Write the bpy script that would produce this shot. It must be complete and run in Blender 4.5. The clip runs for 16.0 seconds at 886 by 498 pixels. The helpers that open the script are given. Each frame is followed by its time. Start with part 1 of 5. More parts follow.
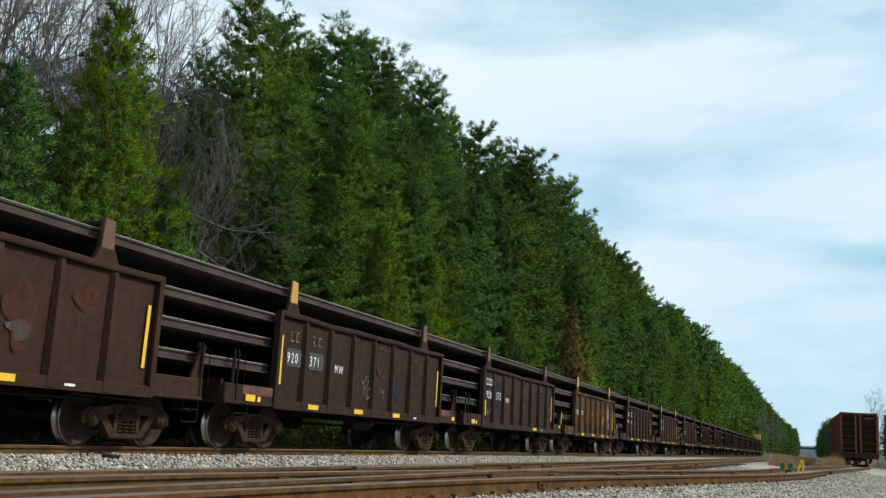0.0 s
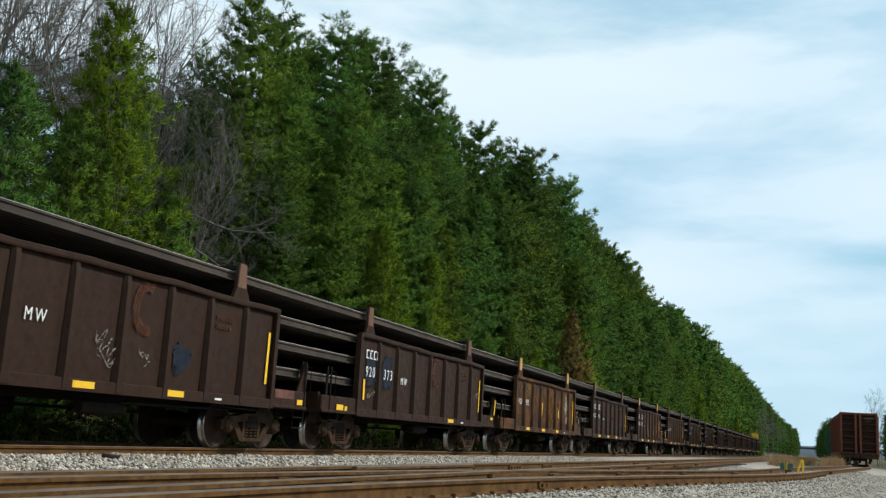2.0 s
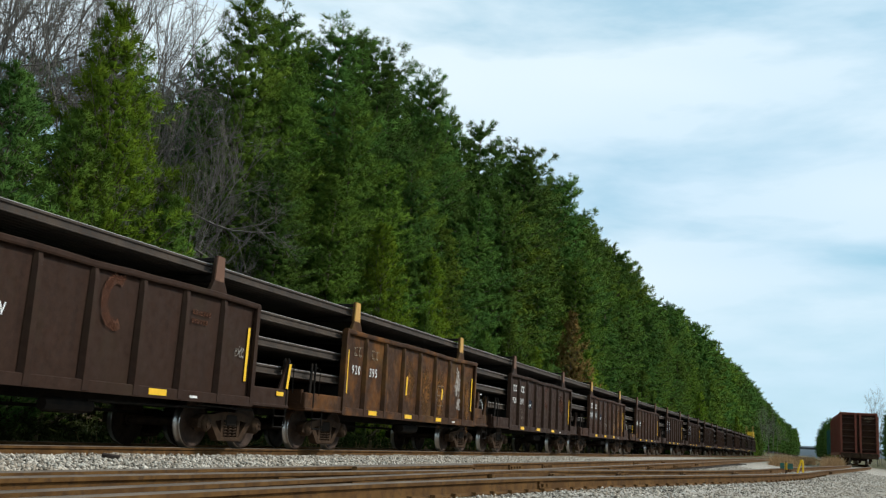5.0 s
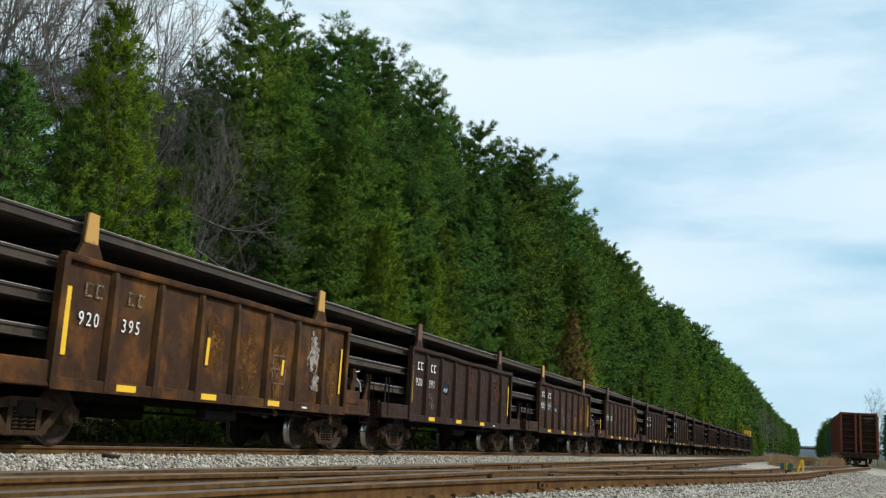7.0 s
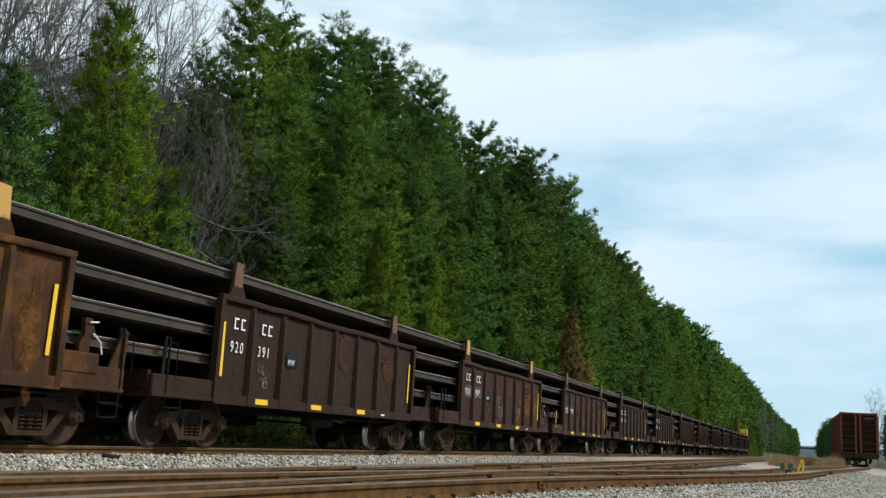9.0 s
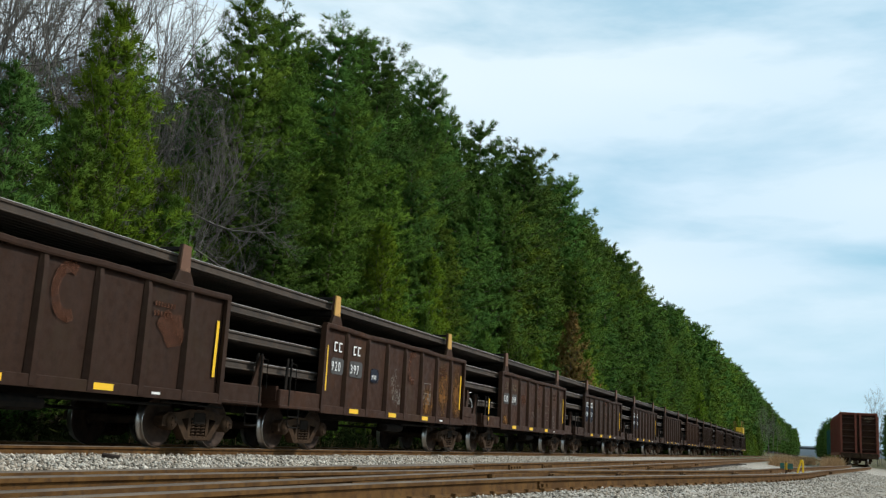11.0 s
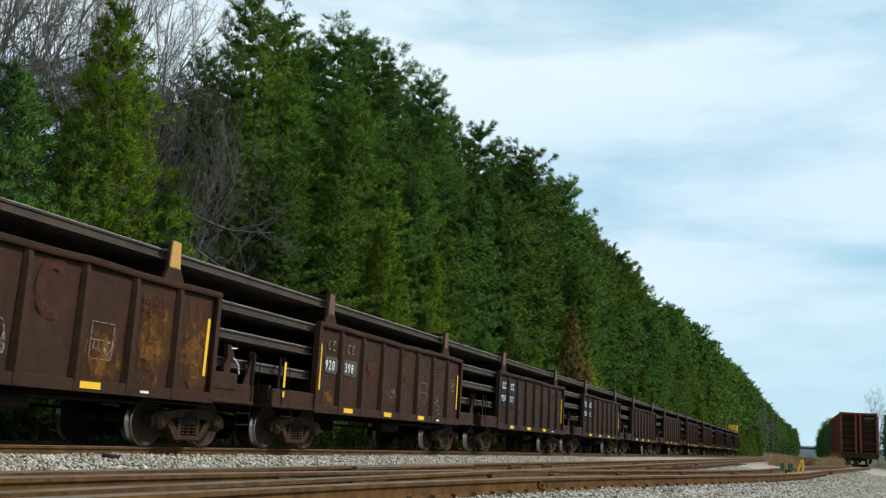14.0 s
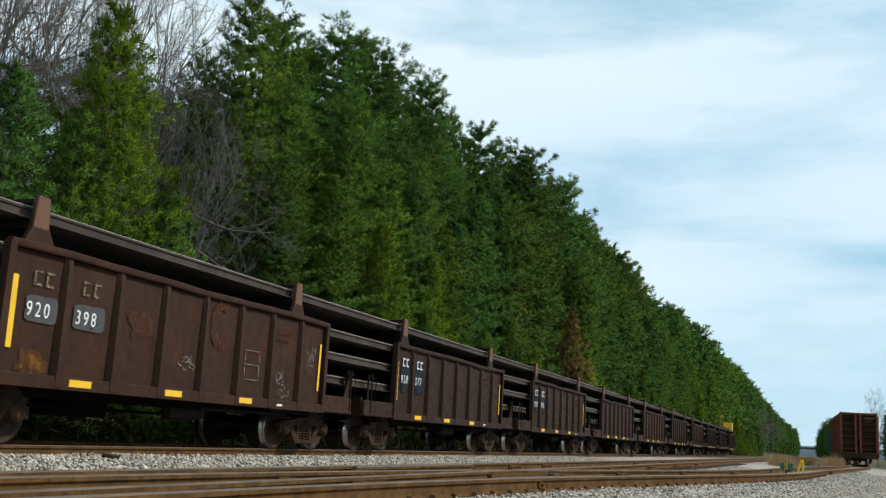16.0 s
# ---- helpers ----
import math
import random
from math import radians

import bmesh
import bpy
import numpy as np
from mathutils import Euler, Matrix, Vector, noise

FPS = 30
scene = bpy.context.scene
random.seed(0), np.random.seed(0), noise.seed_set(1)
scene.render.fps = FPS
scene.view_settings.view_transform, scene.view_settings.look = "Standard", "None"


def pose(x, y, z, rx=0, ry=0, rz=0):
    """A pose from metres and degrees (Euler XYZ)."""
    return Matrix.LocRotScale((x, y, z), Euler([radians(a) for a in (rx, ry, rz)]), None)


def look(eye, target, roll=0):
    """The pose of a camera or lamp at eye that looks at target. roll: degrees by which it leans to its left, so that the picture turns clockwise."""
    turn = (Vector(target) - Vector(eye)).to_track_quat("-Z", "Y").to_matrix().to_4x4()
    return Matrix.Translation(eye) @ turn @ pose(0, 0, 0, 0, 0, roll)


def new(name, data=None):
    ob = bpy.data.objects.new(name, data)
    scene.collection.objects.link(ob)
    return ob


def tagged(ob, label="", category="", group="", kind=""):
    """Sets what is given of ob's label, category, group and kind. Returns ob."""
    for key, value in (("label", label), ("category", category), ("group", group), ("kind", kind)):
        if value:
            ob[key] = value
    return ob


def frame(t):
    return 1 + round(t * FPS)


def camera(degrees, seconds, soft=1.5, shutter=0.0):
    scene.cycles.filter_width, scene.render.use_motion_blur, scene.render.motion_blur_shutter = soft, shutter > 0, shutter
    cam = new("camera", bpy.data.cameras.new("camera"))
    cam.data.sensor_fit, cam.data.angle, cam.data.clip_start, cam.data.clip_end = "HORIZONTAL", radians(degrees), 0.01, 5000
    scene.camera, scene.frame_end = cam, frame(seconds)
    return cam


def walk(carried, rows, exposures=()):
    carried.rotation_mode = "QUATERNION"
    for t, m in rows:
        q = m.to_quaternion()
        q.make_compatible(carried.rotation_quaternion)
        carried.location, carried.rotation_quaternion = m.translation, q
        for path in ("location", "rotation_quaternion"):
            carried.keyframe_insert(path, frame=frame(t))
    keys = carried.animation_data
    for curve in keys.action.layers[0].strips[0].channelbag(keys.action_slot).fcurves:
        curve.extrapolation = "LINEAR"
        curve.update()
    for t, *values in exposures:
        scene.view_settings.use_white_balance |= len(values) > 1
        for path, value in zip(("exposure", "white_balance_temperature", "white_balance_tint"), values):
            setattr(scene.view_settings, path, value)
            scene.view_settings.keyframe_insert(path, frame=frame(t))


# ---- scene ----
cam = camera(48.76, 16.0, soft=1.3, shutter=0.12)
EYE = Vector((0.0, 0.0, 0.471))
YAW, PITCH, ROLL = radians(21.054), radians(10.824), 3.224
AIM = EYE + Vector((-math.sin(YAW) * math.cos(PITCH), math.cos(YAW) * math.cos(PITCH), math.sin(PITCH)))
walk(cam, [(0.0, look(EYE, AIM, ROLL)), (16.0, look(EYE, AIM, ROLL))])
scene.view_settings.exposure = 0.0

# ---------------------------------------------------------------- light
SUN_EL, SUN_AZ = radians(40), radians(56)          # azimuth from +Y towards +X
sun_dir = Vector((math.sin(SUN_AZ) * math.cos(SUN_EL), math.cos(SUN_AZ) * math.cos(SUN_EL), math.sin(SUN_EL)))
sun = new("sun", bpy.data.lights.new("sun", "SUN"))
sun.data.energy, sun.data.angle, sun.data.color = 3.2, radians(5), (1.0, 0.95, 0.88)
sun.matrix_world = look(sun_dir * 100, (0, 0, 0))


class Nodes:
    """Short hand for a node tree."""
    def __init__(self, tree):
        self.t = tree
        tree.nodes.clear()

    def n(self, kind, ins=None):
        nd = self.t.nodes.new(kind)
        for k, v in (ins or {}).items():
            if isinstance(v, bpy.types.NodeSocket):
                self.t.links.new(v, nd.inputs[k])
            else:
                nd.inputs[k].default_value = v
        return nd

    def ramp(self, fac, stops, interp="LINEAR"):
        nd = self.n("ShaderNodeValToRGB", {0: fac})
        nd.color_ramp.interpolation = interp
        e = nd.color_ramp.elements
        while len(e) < len(stops):
            e.new(0.5)
        for el, (p, c) in zip(e, stops):
            el.position = p
            el.color = (*c, 1) if not isinstance(c, (int, float)) else (c, c, c, 1)
        return nd.outputs[0]

    def noise(self, vec, scale, detail=4, rough=0.55, dist=0.0):
        return self.n("ShaderNodeTexNoise", {"Vector": vec, "Scale": scale, "Detail": detail, "Roughness": rough, "Distortion": dist}).outputs[0]

    def mix(self, fac, a, b, blend="MIX"):
        nd = self.n("ShaderNodeMix")
        nd.data_type, nd.blend_type = "RGBA", blend
        for k, v in ((0, fac), (6, a), (7, b)):
            if isinstance(v, bpy.types.NodeSocket):
                self.t.links.new(v, nd.inputs[k])
            elif k == 0:
                nd.inputs[k].default_value = v
            else:
                nd.inputs[k].default_value = (*v, 1)
        return nd.outputs[2]

    def math(self, op, a, b=0.0, clamp=False):
        nd = self.t.nodes.new("ShaderNodeMath")
        nd.operation, nd.use_clamp = op, clamp
        for k, v in ((0, a), (1, b)):
            if isinstance(v, bpy.types.NodeSocket):
                self.t.links.new(v, nd.inputs[k])
            else:
                nd.inputs[k].default_value = v
        return nd.outputs[0]


def make_world():
    w = bpy.data.worlds.new("sky")
    scene.world = w
    w.use_nodes = True
    N = Nodes(w.node_tree)
    sky = N.n("ShaderNodeTexSky")
    sky.sky_type, sky.sun_disc, sky.sun_elevation, sky.sun_rotation = "NISHITA", False, SUN_EL, SUN_AZ
    co = N.n("ShaderNodeTexCoord").outputs["Generated"]
    flat = N.n("ShaderNodeMapping", {"Vector": co, "Scale": (1.0, 1.0, 4.0), "Rotation": (0, 0, 2.1)}).outputs[0]
    n1 = N.noise(flat, 2.6, 7, 0.52, 0.25)
    n2 = N.noise(flat, 9.0, 5, 0.5, 0.1)
    cl = N.math("ADD", N.math("MULTIPLY", n1, 0.8), N.math("MULTIPLY", n2, 0.2))
    fac = N.ramp(cl, [(0.34, 0.2), (0.43, 0.65), (0.52, 1.0)])
    glow = N.noise(flat, 1.3, 3, 0.5)
    cloud = N.mix(N.ramp(glow, [(0.35, 0.0), (0.65, 1.0)]), (7.4, 9.8, 11.7), (9.5, 11.2, 12.1))
    blue = N.mix(0.6, sky.outputs[0], (3.6, 8.5, 11.0))
    col = N.mix(fac, blue, cloud)
    up = N.n("ShaderNodeSeparateXYZ", {0: co}).outputs[2]
    col = N.mix(N.n("ShaderNodeMapRange", {0: up, 1: 0.0, 2: 0.2, 3: 0.5, 4: 0.0}).outputs[0], col, (6.7, 9.6, 11.0))
    bg = N.n("ShaderNodeBackground", {"Color": col, "Strength": 0.085})
    N.n("ShaderNodeOutputWorld", {"Surface": bg.outputs[0]})


make_world()

# ---------------------------------------------------------------- materials


def principled(name, color_fn, rough=0.7, metal=0.0, bump=None, spec=0.5):
    """color_fn(N, pos) gives the colour socket (or tuple); bump: (scale, strength, distance)."""
    m = bpy.data.materials.new(name)
    m.use_nodes = True
    N = Nodes(m.node_tree)
    pos = N.n("ShaderNodeTexCoord").outputs["Object"]
    c = color_fn(N, pos)
    ins = {"Metallic": metal, "Specular IOR Level": spec}
    ins["Base Color"] = c if isinstance(c, bpy.types.NodeSocket) else (*c, 1)
    if isinstance(rough, tuple):
        ins["Roughness"] = N.ramp(N.noise(pos, rough[2], 4), [(0.3, rough[0]), (0.7, rough[1])])
    else:
        ins["Roughness"] = rough
    if bump:
        h = N.noise(pos, bump[0], 5, 0.65)
        ins["Normal"] = N.n("ShaderNodeBump", {"Height": h, "Strength": bump[1], "Distance": bump[2]}).outputs[0]
    b = N.n("ShaderNodeBsdfPrincipled", ins)
    N.n("ShaderNodeOutputMaterial", {"Surface": b.outputs[0]})
    return m


def decal(name, color_fn, wear=(0.35, 0.6), scale=6.0, soft=False):
    """Paint, stain or chalk that thins out: noise breaks it up, and soft ones fade towards their rim."""
    m = bpy.data.materials.new(name)
    m.use_nodes = True
    N = Nodes(m.node_tree)
    co = N.n("ShaderNodeTexCoord")
    pos = co.outputs["Object"]
    c = color_fn(N, pos)
    b = N.n("ShaderNodeBsdfPrincipled", {"Base Color": c, "Roughness": 0.85, "Specular IOR Level": 0.1})
    a = N.noise(pos, scale, 6, 0.65)
    if soft:
        sep = N.n("ShaderNodeSeparateXYZ", {0: co.outputs["Generated"]})
        dy, dz = (N.math("SUBTRACT", sep.outputs[i], 0.5) for i in (1, 2))
        r2 = N.math("ADD", N.math("MULTIPLY", dy, dy), N.math("MULTIPLY", dz, dz))
        a = N.math("SUBTRACT", N.math("ADD", a, 0.22), N.math("MULTIPLY", r2, 1.3))
    fac = N.ramp(a, [(wear[0], 0.0), (wear[1], 1.0)])
    t = N.n("ShaderNodeBsdfTransparent")
    mx = N.n("ShaderNodeMixShader", {0: fac, 1: t.outputs[0], 2: b.outputs[0]})
    N.n("ShaderNodeOutputMaterial", {"Surface": mx.outputs[0]})
    return m


def two_tone(a, b, scale, lo=0.4, hi=0.62, detail=6, c=None, cscale=20.0):
    def fn(N, pos):
        col = N.mix(N.ramp(N.noise(pos, scale, detail, 0.6), [(lo, 0.0), (hi, 1.0)]), a, b)
        if c:
            col = N.mix(N.ramp(N.noise(pos, cscale, 5, 0.65), [(0.5, 0.0), (0.7, 1.0)]), col, c)
        return col
    return fn


def car_paint(name, base, rust, amount, streak):
    """Faded brown freight-car paint with rust blotches and vertical run-down stains."""
    def fn(N, pos):
        n1 = N.noise(pos, 1.3, 7, 0.62)
        n2 = N.noise(pos, 9.0, 5, 0.6)
        st = N.n("ShaderNodeMapping", {"Vector": pos, "Scale": (1.0, 3.2, 0.45)}).outputs[0]
        n3 = N.noise(st, 1.6, 5, 0.6)
        col = N.mix(N.ramp(n2, [(0.3, 0.0), (0.75, 1.0)]), base, tuple(x * 1.45 for x in base))
        col = N.mix(N.ramp(n1, [(0.62 - amount, 0.0), (0.74 - amount * 0.6, 1.0)]), col, rust)
        col = N.mix(N.ramp(n3, [(0.5, 0.0), (0.78, streak * 0.7)]), col, tuple(x * 0.45 for x in base))
        dust = N.ramp(N.noise(N.n("ShaderNodeMapping", {"Vector": pos, "Location": (5.0, 3.0, 1.0), "Scale": (1.0, 1.0, 0.8)}).outputs[0], 0.9, 6, 0.65), [(0.52, 0.0), (0.7, 0.6)])
        col = N.mix(dust, col, (rust[0] * 0.85, rust[1] * 1.15, rust[2] * 0.95))
        col = N.mix(N.ramp(N.noise(pos, 34.0, 3, 0.6), [(0.62, 0.0), (0.72, 0.6)]), col, tuple(x * 1.3 for x in rust))
        return col
    return principled(name, fn, rough=(0.5, 0.85, 5.0), bump=(26.0, 0.25, 0.01), spec=0.1)


PAINT = {
    "dark": car_paint("dark_brown_paint", (0.027, 0.0136, 0.0085), (0.04, 0.019, 0.012), 0.05, 0.7),
    "brown": car_paint("brown_paint", (0.033, 0.0157, 0.0097), (0.055, 0.024, 0.0125), 0.12, 0.7),
    "rust": car_paint("rusted_paint", (0.038, 0.018, 0.009), (0.14, 0.055, 0.014), 0.14, 0.8),
    "grey": car_paint("grey_brown_paint", (0.026, 0.015, 0.011), (0.034, 0.019, 0.013), 0.02, 0.6),
}
M_BLACK = principled("greasy_black_steel", two_tone((0.012, 0.011, 0.010), (0.02, 0.016, 0.013), 6.0), rough=0.9, spec=0.05)
M_TRUCK = principled("dusty_cast_steel", two_tone((0.027, 0.016, 0.01), (0.058, 0.034, 0.019), 5.0, c=(0.045, 0.028, 0.016)), rough=0.85, bump=(40, 0.3, 0.01), spec=0.1)
M_WHEEL = principled("wheel_steel", two_tone((0.035, 0.022, 0.016), (0.062, 0.039, 0.027), 7.0), rough=0.75, spec=0.15)
M_TREAD = principled("polished_tread", (lambda N, p: (0.46, 0.45, 0.44)), rough=0.28, metal=1.0)
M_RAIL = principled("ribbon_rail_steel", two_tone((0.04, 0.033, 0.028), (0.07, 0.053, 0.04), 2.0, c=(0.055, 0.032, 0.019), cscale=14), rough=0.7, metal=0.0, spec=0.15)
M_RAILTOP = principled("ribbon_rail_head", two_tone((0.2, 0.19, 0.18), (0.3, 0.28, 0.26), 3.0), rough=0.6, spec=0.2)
M_WEB = principled("rusty_rail_web", two_tone((0.085, 0.043, 0.016), (0.14, 0.073, 0.025), 3.0, c=(0.06, 0.034, 0.018), cscale=9), rough=0.9, bump=(60, 0.3, 0.005), spec=0.08)
M_HEAD = principled("worn_rail_head", two_tone((0.08, 0.06, 0.042), (0.125, 0.095, 0.068), 2.0), rough=0.6, spec=0.2)
M_TIE = principled("weathered_tie", two_tone((0.035, 0.026, 0.022), (0.065, 0.05, 0.04), 6.0), rough=0.95, bump=(30, 0.6, 0.02), spec=0.1)
M_YELLOW = principled("reflective_yellow", two_tone((0.85, 0.5, 0.01), (0.7, 0.4, 0.012), 6.0, 0.5, 0.8), rough=0.5)
M_WHITE = principled("white_stencil", two_tone((0.78, 0.78, 0.76), (0.5, 0.48, 0.45), 14.0, 0.5, 0.75), rough=0.7)
M_FADED = decal("faded_stencil", two_tone((0.3, 0.24, 0.16), (0.16, 0.12, 0.08), 11.0), (0.4, 0.62), 14.0)
M_PATCHBLUE = decal("dark_blue_patch", two_tone((0.012, 0.017, 0.028), (0.022, 0.026, 0.036), 8.0), (0.2, 0.5), 5.0, True)
M_PATCHGREY = decal("grey_patch", two_tone((0.085, 0.083, 0.08), (0.07, 0.069, 0.068), 8.0), (0.22, 0.42), 3.5)
M_CHALK = decal("chalk_scrawl", two_tone((0.3, 0.28, 0.25), (0.14, 0.12, 0.1), 9.0), (0.36, 0.55), 16.0)
M_RUSTY = decal("orange_rust", two_tone((0.13, 0.055, 0.014), (0.07, 0.03, 0.011), 4.0, 0.42, 0.6, c=(0.17, 0.085, 0.018), cscale=9), (0.42, 0.75), 4.5, True)
M_BARE = decal("bare_peeled_paint", two_tone((0.33, 0.3, 0.27), (0.16, 0.12, 0.09), 7.0), (0.56, 0.62), 8.0, True)
M_ORANGE = decal("faded_orange_emblem", two_tone((0.11, 0.04, 0.02), (0.055, 0.026, 0.016), 5.0, 0.4, 0.65), (0.32, 0.62), 5.0)
M_PRIMER = principled("pink_primer", two_tone((0.16, 0.075, 0.055), (0.09, 0.045, 0.035), 4.0), rough=0.8, spec=0.1)
M_BRKT_Y = principled("worn_yellow_bracket", two_tone((0.5, 0.27, 0.06), (0.16, 0.06, 0.03), 5.0, 0.52, 0.66), rough=0.75)
M_BRKT_R = principled("rusty_bracket", two_tone((0.12, 0.052, 0.026), (0.2, 0.11, 0.055), 5.0, 0.5, 0.68), rough=0.8)


def gravel_material():
    def fn(N, pos):
        v = N.n("ShaderNodeTexVoronoi", {"Vector": pos, "Scale": 17.0})
        g = N.ramp(v.outputs["Color"], [(0.0, (0.14, 0.122, 0.1)), (0.45, (0.35, 0.312, 0.26)), (1.0, (0.53, 0.485, 0.42))])
        return N.mix(N.ramp(N.noise(pos, 0.5, 5), [(0.45, 0.0), (0.68, 0.5)]), g, (0.3, 0.24, 0.18))
    return fn


def ground_material():
    m = bpy.data.materials.new("ballast_and_litter")
    m.use_nodes = True
    N = Nodes(m.node_tree)
    pos = N.n("ShaderNodeTexCoord").outputs["Object"]
    sep = N.n("ShaderNodeSeparateXYZ", {0: pos})
    g = gravel_material()(N, pos)
    litter = N.mix(N.noise(pos, 3.0, 6, 0.7), (0.06, 0.045, 0.025), (0.17, 0.125, 0.07))
    litter = N.mix(N.ramp(N.noise(pos, 0.35, 4), [(0.45, 0.0), (0.6, 1.0)]), litter, (0.05, 0.07, 0.02))
    wob = N.math("MULTIPLY", N.math("SUBTRACT", N.noise(pos, 0.6, 4), 0.5), 3.0)
    xa = N.math("ADD", sep.outputs[0], wob)
    inside = N.math("MULTIPLY", N.n("ShaderNodeMapRange", {0: xa, 1: -14.6, 2: -13.6}).outputs[0],
                    N.n("ShaderNodeMapRange", {0: xa, 1: 12.5, 2: 10.5}).outputs[0])
    far = N.n("ShaderNodeMapRange", {0: N.math("ADD", sep.outputs[1], wob), 1: 120.0, 2: 70.0}).outputs[0]
    col = N.mix(N.math("MULTIPLY", inside, far), litter, g)
    v = N.n("ShaderNodeTexVoronoi", {"Vector": pos, "Scale": 17.0})
    nb = N.n("ShaderNodeBump", {"Height": v.outputs["Distance"], "Strength": 0.9, "Distance": 0.04})
    nb.invert = True
    b = N.n("ShaderNodeBsdfPrincipled", {"Base Color": col, "Roughness": 0.95, "Normal": nb.outputs[0], "Specular IOR Level": 0.2})
    N.n("ShaderNodeOutputMaterial", {"Surface": b.outputs[0]})
    return m


def stone_material():
    def fn(N, pos):
        r = N.n("ShaderNodeNewGeometry").outputs["Random Per Island"]
        g = N.ramp(r, [(0.0, (0.1, 0.086, 0.068)), (0.25, (0.27, 0.235, 0.187)), (0.7, (0.43, 0.385, 0.317)), (1.0, (0.61, 0.56, 0.48))])
        return N.mix(N.ramp(N.noise(pos, 0.8, 4), [(0.5, 0.0), (0.72, 0.55)]), g, (0.3, 0.22, 0.15))
    return principled("crushed_stone", fn, rough=0.95, spec=0.2)


def foliage(name, dark, light, warm):
    m = bpy.data.materials.new(name)
    m.use_nodes = True
    N = Nodes(m.node_tree)
    pos = N.n("ShaderNodeTexCoord").outputs["Object"]
    isl = N.n("ShaderNodeNewGeometry").outputs["Random Per Island"]
    rnd = N.n("ShaderNodeObjectInfo").outputs["Random"]
    clump = N.ramp(N.noise(pos, 1.5, 3, 0.6), [(0.36, 0.0), (0.62, 1.0)])
    col = N.mix(clump, dark, light)
    col = N.mix(N.math("MULTIPLY", isl, 0.35), col, warm)
    col = N.mix(N.ramp(N.noise(pos, 0.3, 3), [(0.45, 0.0), (0.66, 0.7)]), col, warm)
    hsv = N.n("ShaderNodeHueSaturation", {"Hue": N.math("ADD", 0.476, N.math("MULTIPLY", rnd, 0.026)), "Saturation": 1.0,
                                         "Value": N.math("ADD", 0.95, N.math("MULTIPLY", rnd, 0.6)), "Color": col}).outputs[0]
    d = N.n("ShaderNodeBsdfDiffuse", {"Color": hsv})
    t = N.n("ShaderNodeBsdfTranslucent", {"Color": hsv})
    mx = N.n("ShaderNodeMixShader", {0: 0.2, 1: d.outputs[0], 2: t.outputs[0]})
    N.n("ShaderNodeOutputMaterial", {"Surface": mx.outputs[0]})
    return m


M_GROUND = ground_material()
M_STONE = stone_material()
M_PINE = foliage("pine_needles", (0.017, 0.049, 0.015), (0.05, 0.115, 0.028), (0.07, 0.128, 0.02))
M_PINE_Y = foliage("young_pine_needles", (0.03, 0.076, 0.009), (0.078, 0.14, 0.012), (0.112, 0.157, 0.012))
M_PINE_L = foliage("light_pine_needles", (0.024, 0.06, 0.013), (0.062, 0.122, 0.022), (0.085, 0.137, 0.016))
# brush greens darkened: the shade at the woods' foot is put into the colour
M_BRUSH = foliage("brush_darkened_as_shade", (0.01, 0.022, 0.006), (0.03, 0.05, 0.012), (0.04, 0.04, 0.015))
M_BROWNLEAF = foliage("brown_leaves", (0.11, 0.078, 0.026), (0.2, 0.13, 0.04), (0.1, 0.11, 0.028))
M_GRASS = foliage("dry_grass", (0.22, 0.15, 0.07), (0.36, 0.26, 0.13), (0.28, 0.2, 0.09))
M_BARK = principled("pine_bark", two_tone((0.065, 0.048, 0.038), (0.18, 0.148, 0.12), 5.0), rough=0.95, bump=(14, 0.7, 0.03), spec=0.1)
M_GREYBARK = principled("grey_bark", two_tone((0.1, 0.09, 0.077), (0.2, 0.185, 0.165), 4.0), rough=0.95, spec=0.1)

# ---------------------------------------------------------------- mesh helpers


def part(name, bm, material, parent=None, label=""):
    me = bpy.data.meshes.new(name)
    bm.to_mesh(me)
    bm.free()
    for m in material if isinstance(material, (list, tuple)) else [material]:
        me.materials.append(m)
    ob = new(name, me)
    ob.parent = parent
    if label:
        tagged(ob, label)
    return ob


def mesh_part(name, me, material, parent=None, label=""):
    if not me.materials:
        for m in material if isinstance(material, (list, tuple)) else [material]:
            me.materials.append(m)
    ob = new(name, me)
    ob.parent = parent
    if label:
        tagged(ob, label)
    return ob


def add_box(bm, x0, x1, y0, y1, z0, z1, bev=0.0, mi=0):
    r = bmesh.ops.create_cube(bm, size=1.0, matrix=Matrix.LocRotScale(((x0 + x1) / 2, (y0 + y1) / 2, (z0 + z1) / 2), None,
                                                                     (abs(x1 - x0), abs(y1 - y0), abs(z1 - z0))))
    fs = {f for v in r["verts"] for f in v.link_faces}
    for f in fs:
        f.material_index = mi
    if bev:
        es = {e for v in r["verts"] for e in v.link_edges}
        bmesh.ops.bevel(bm, geom=list(es), offset=bev, segments=1, affect="EDGES", profile=0.5)
    return r["verts"]


def add_prism(bm, poly, axis, a, b, mi=0):
    """Extrude a 2D polygon along an axis; poly in the other two axes, in order."""
    def at(p, t):
        return {"x": (t, p[0], p[1]), "y": (p[0], t, p[1]), "z": (p[0], p[1], t)}[axis]
    lo = [bm.verts.new(at(p, a)) for p in poly]
    hi = [bm.verts.new(at(p, b)) for p in poly]
    n = len(poly)
    fs = [bm.faces.new(lo), bm.faces.new(hi[::-1])]
    for i in range(n):
        fs.append(bm.faces.new((lo[i], hi[i], hi[(i + 1) % n], lo[(i + 1) % n])))
    for f in fs:
        f.material_index = mi
    bmesh.ops.recalc_face_normals(bm, faces=fs)
    return fs


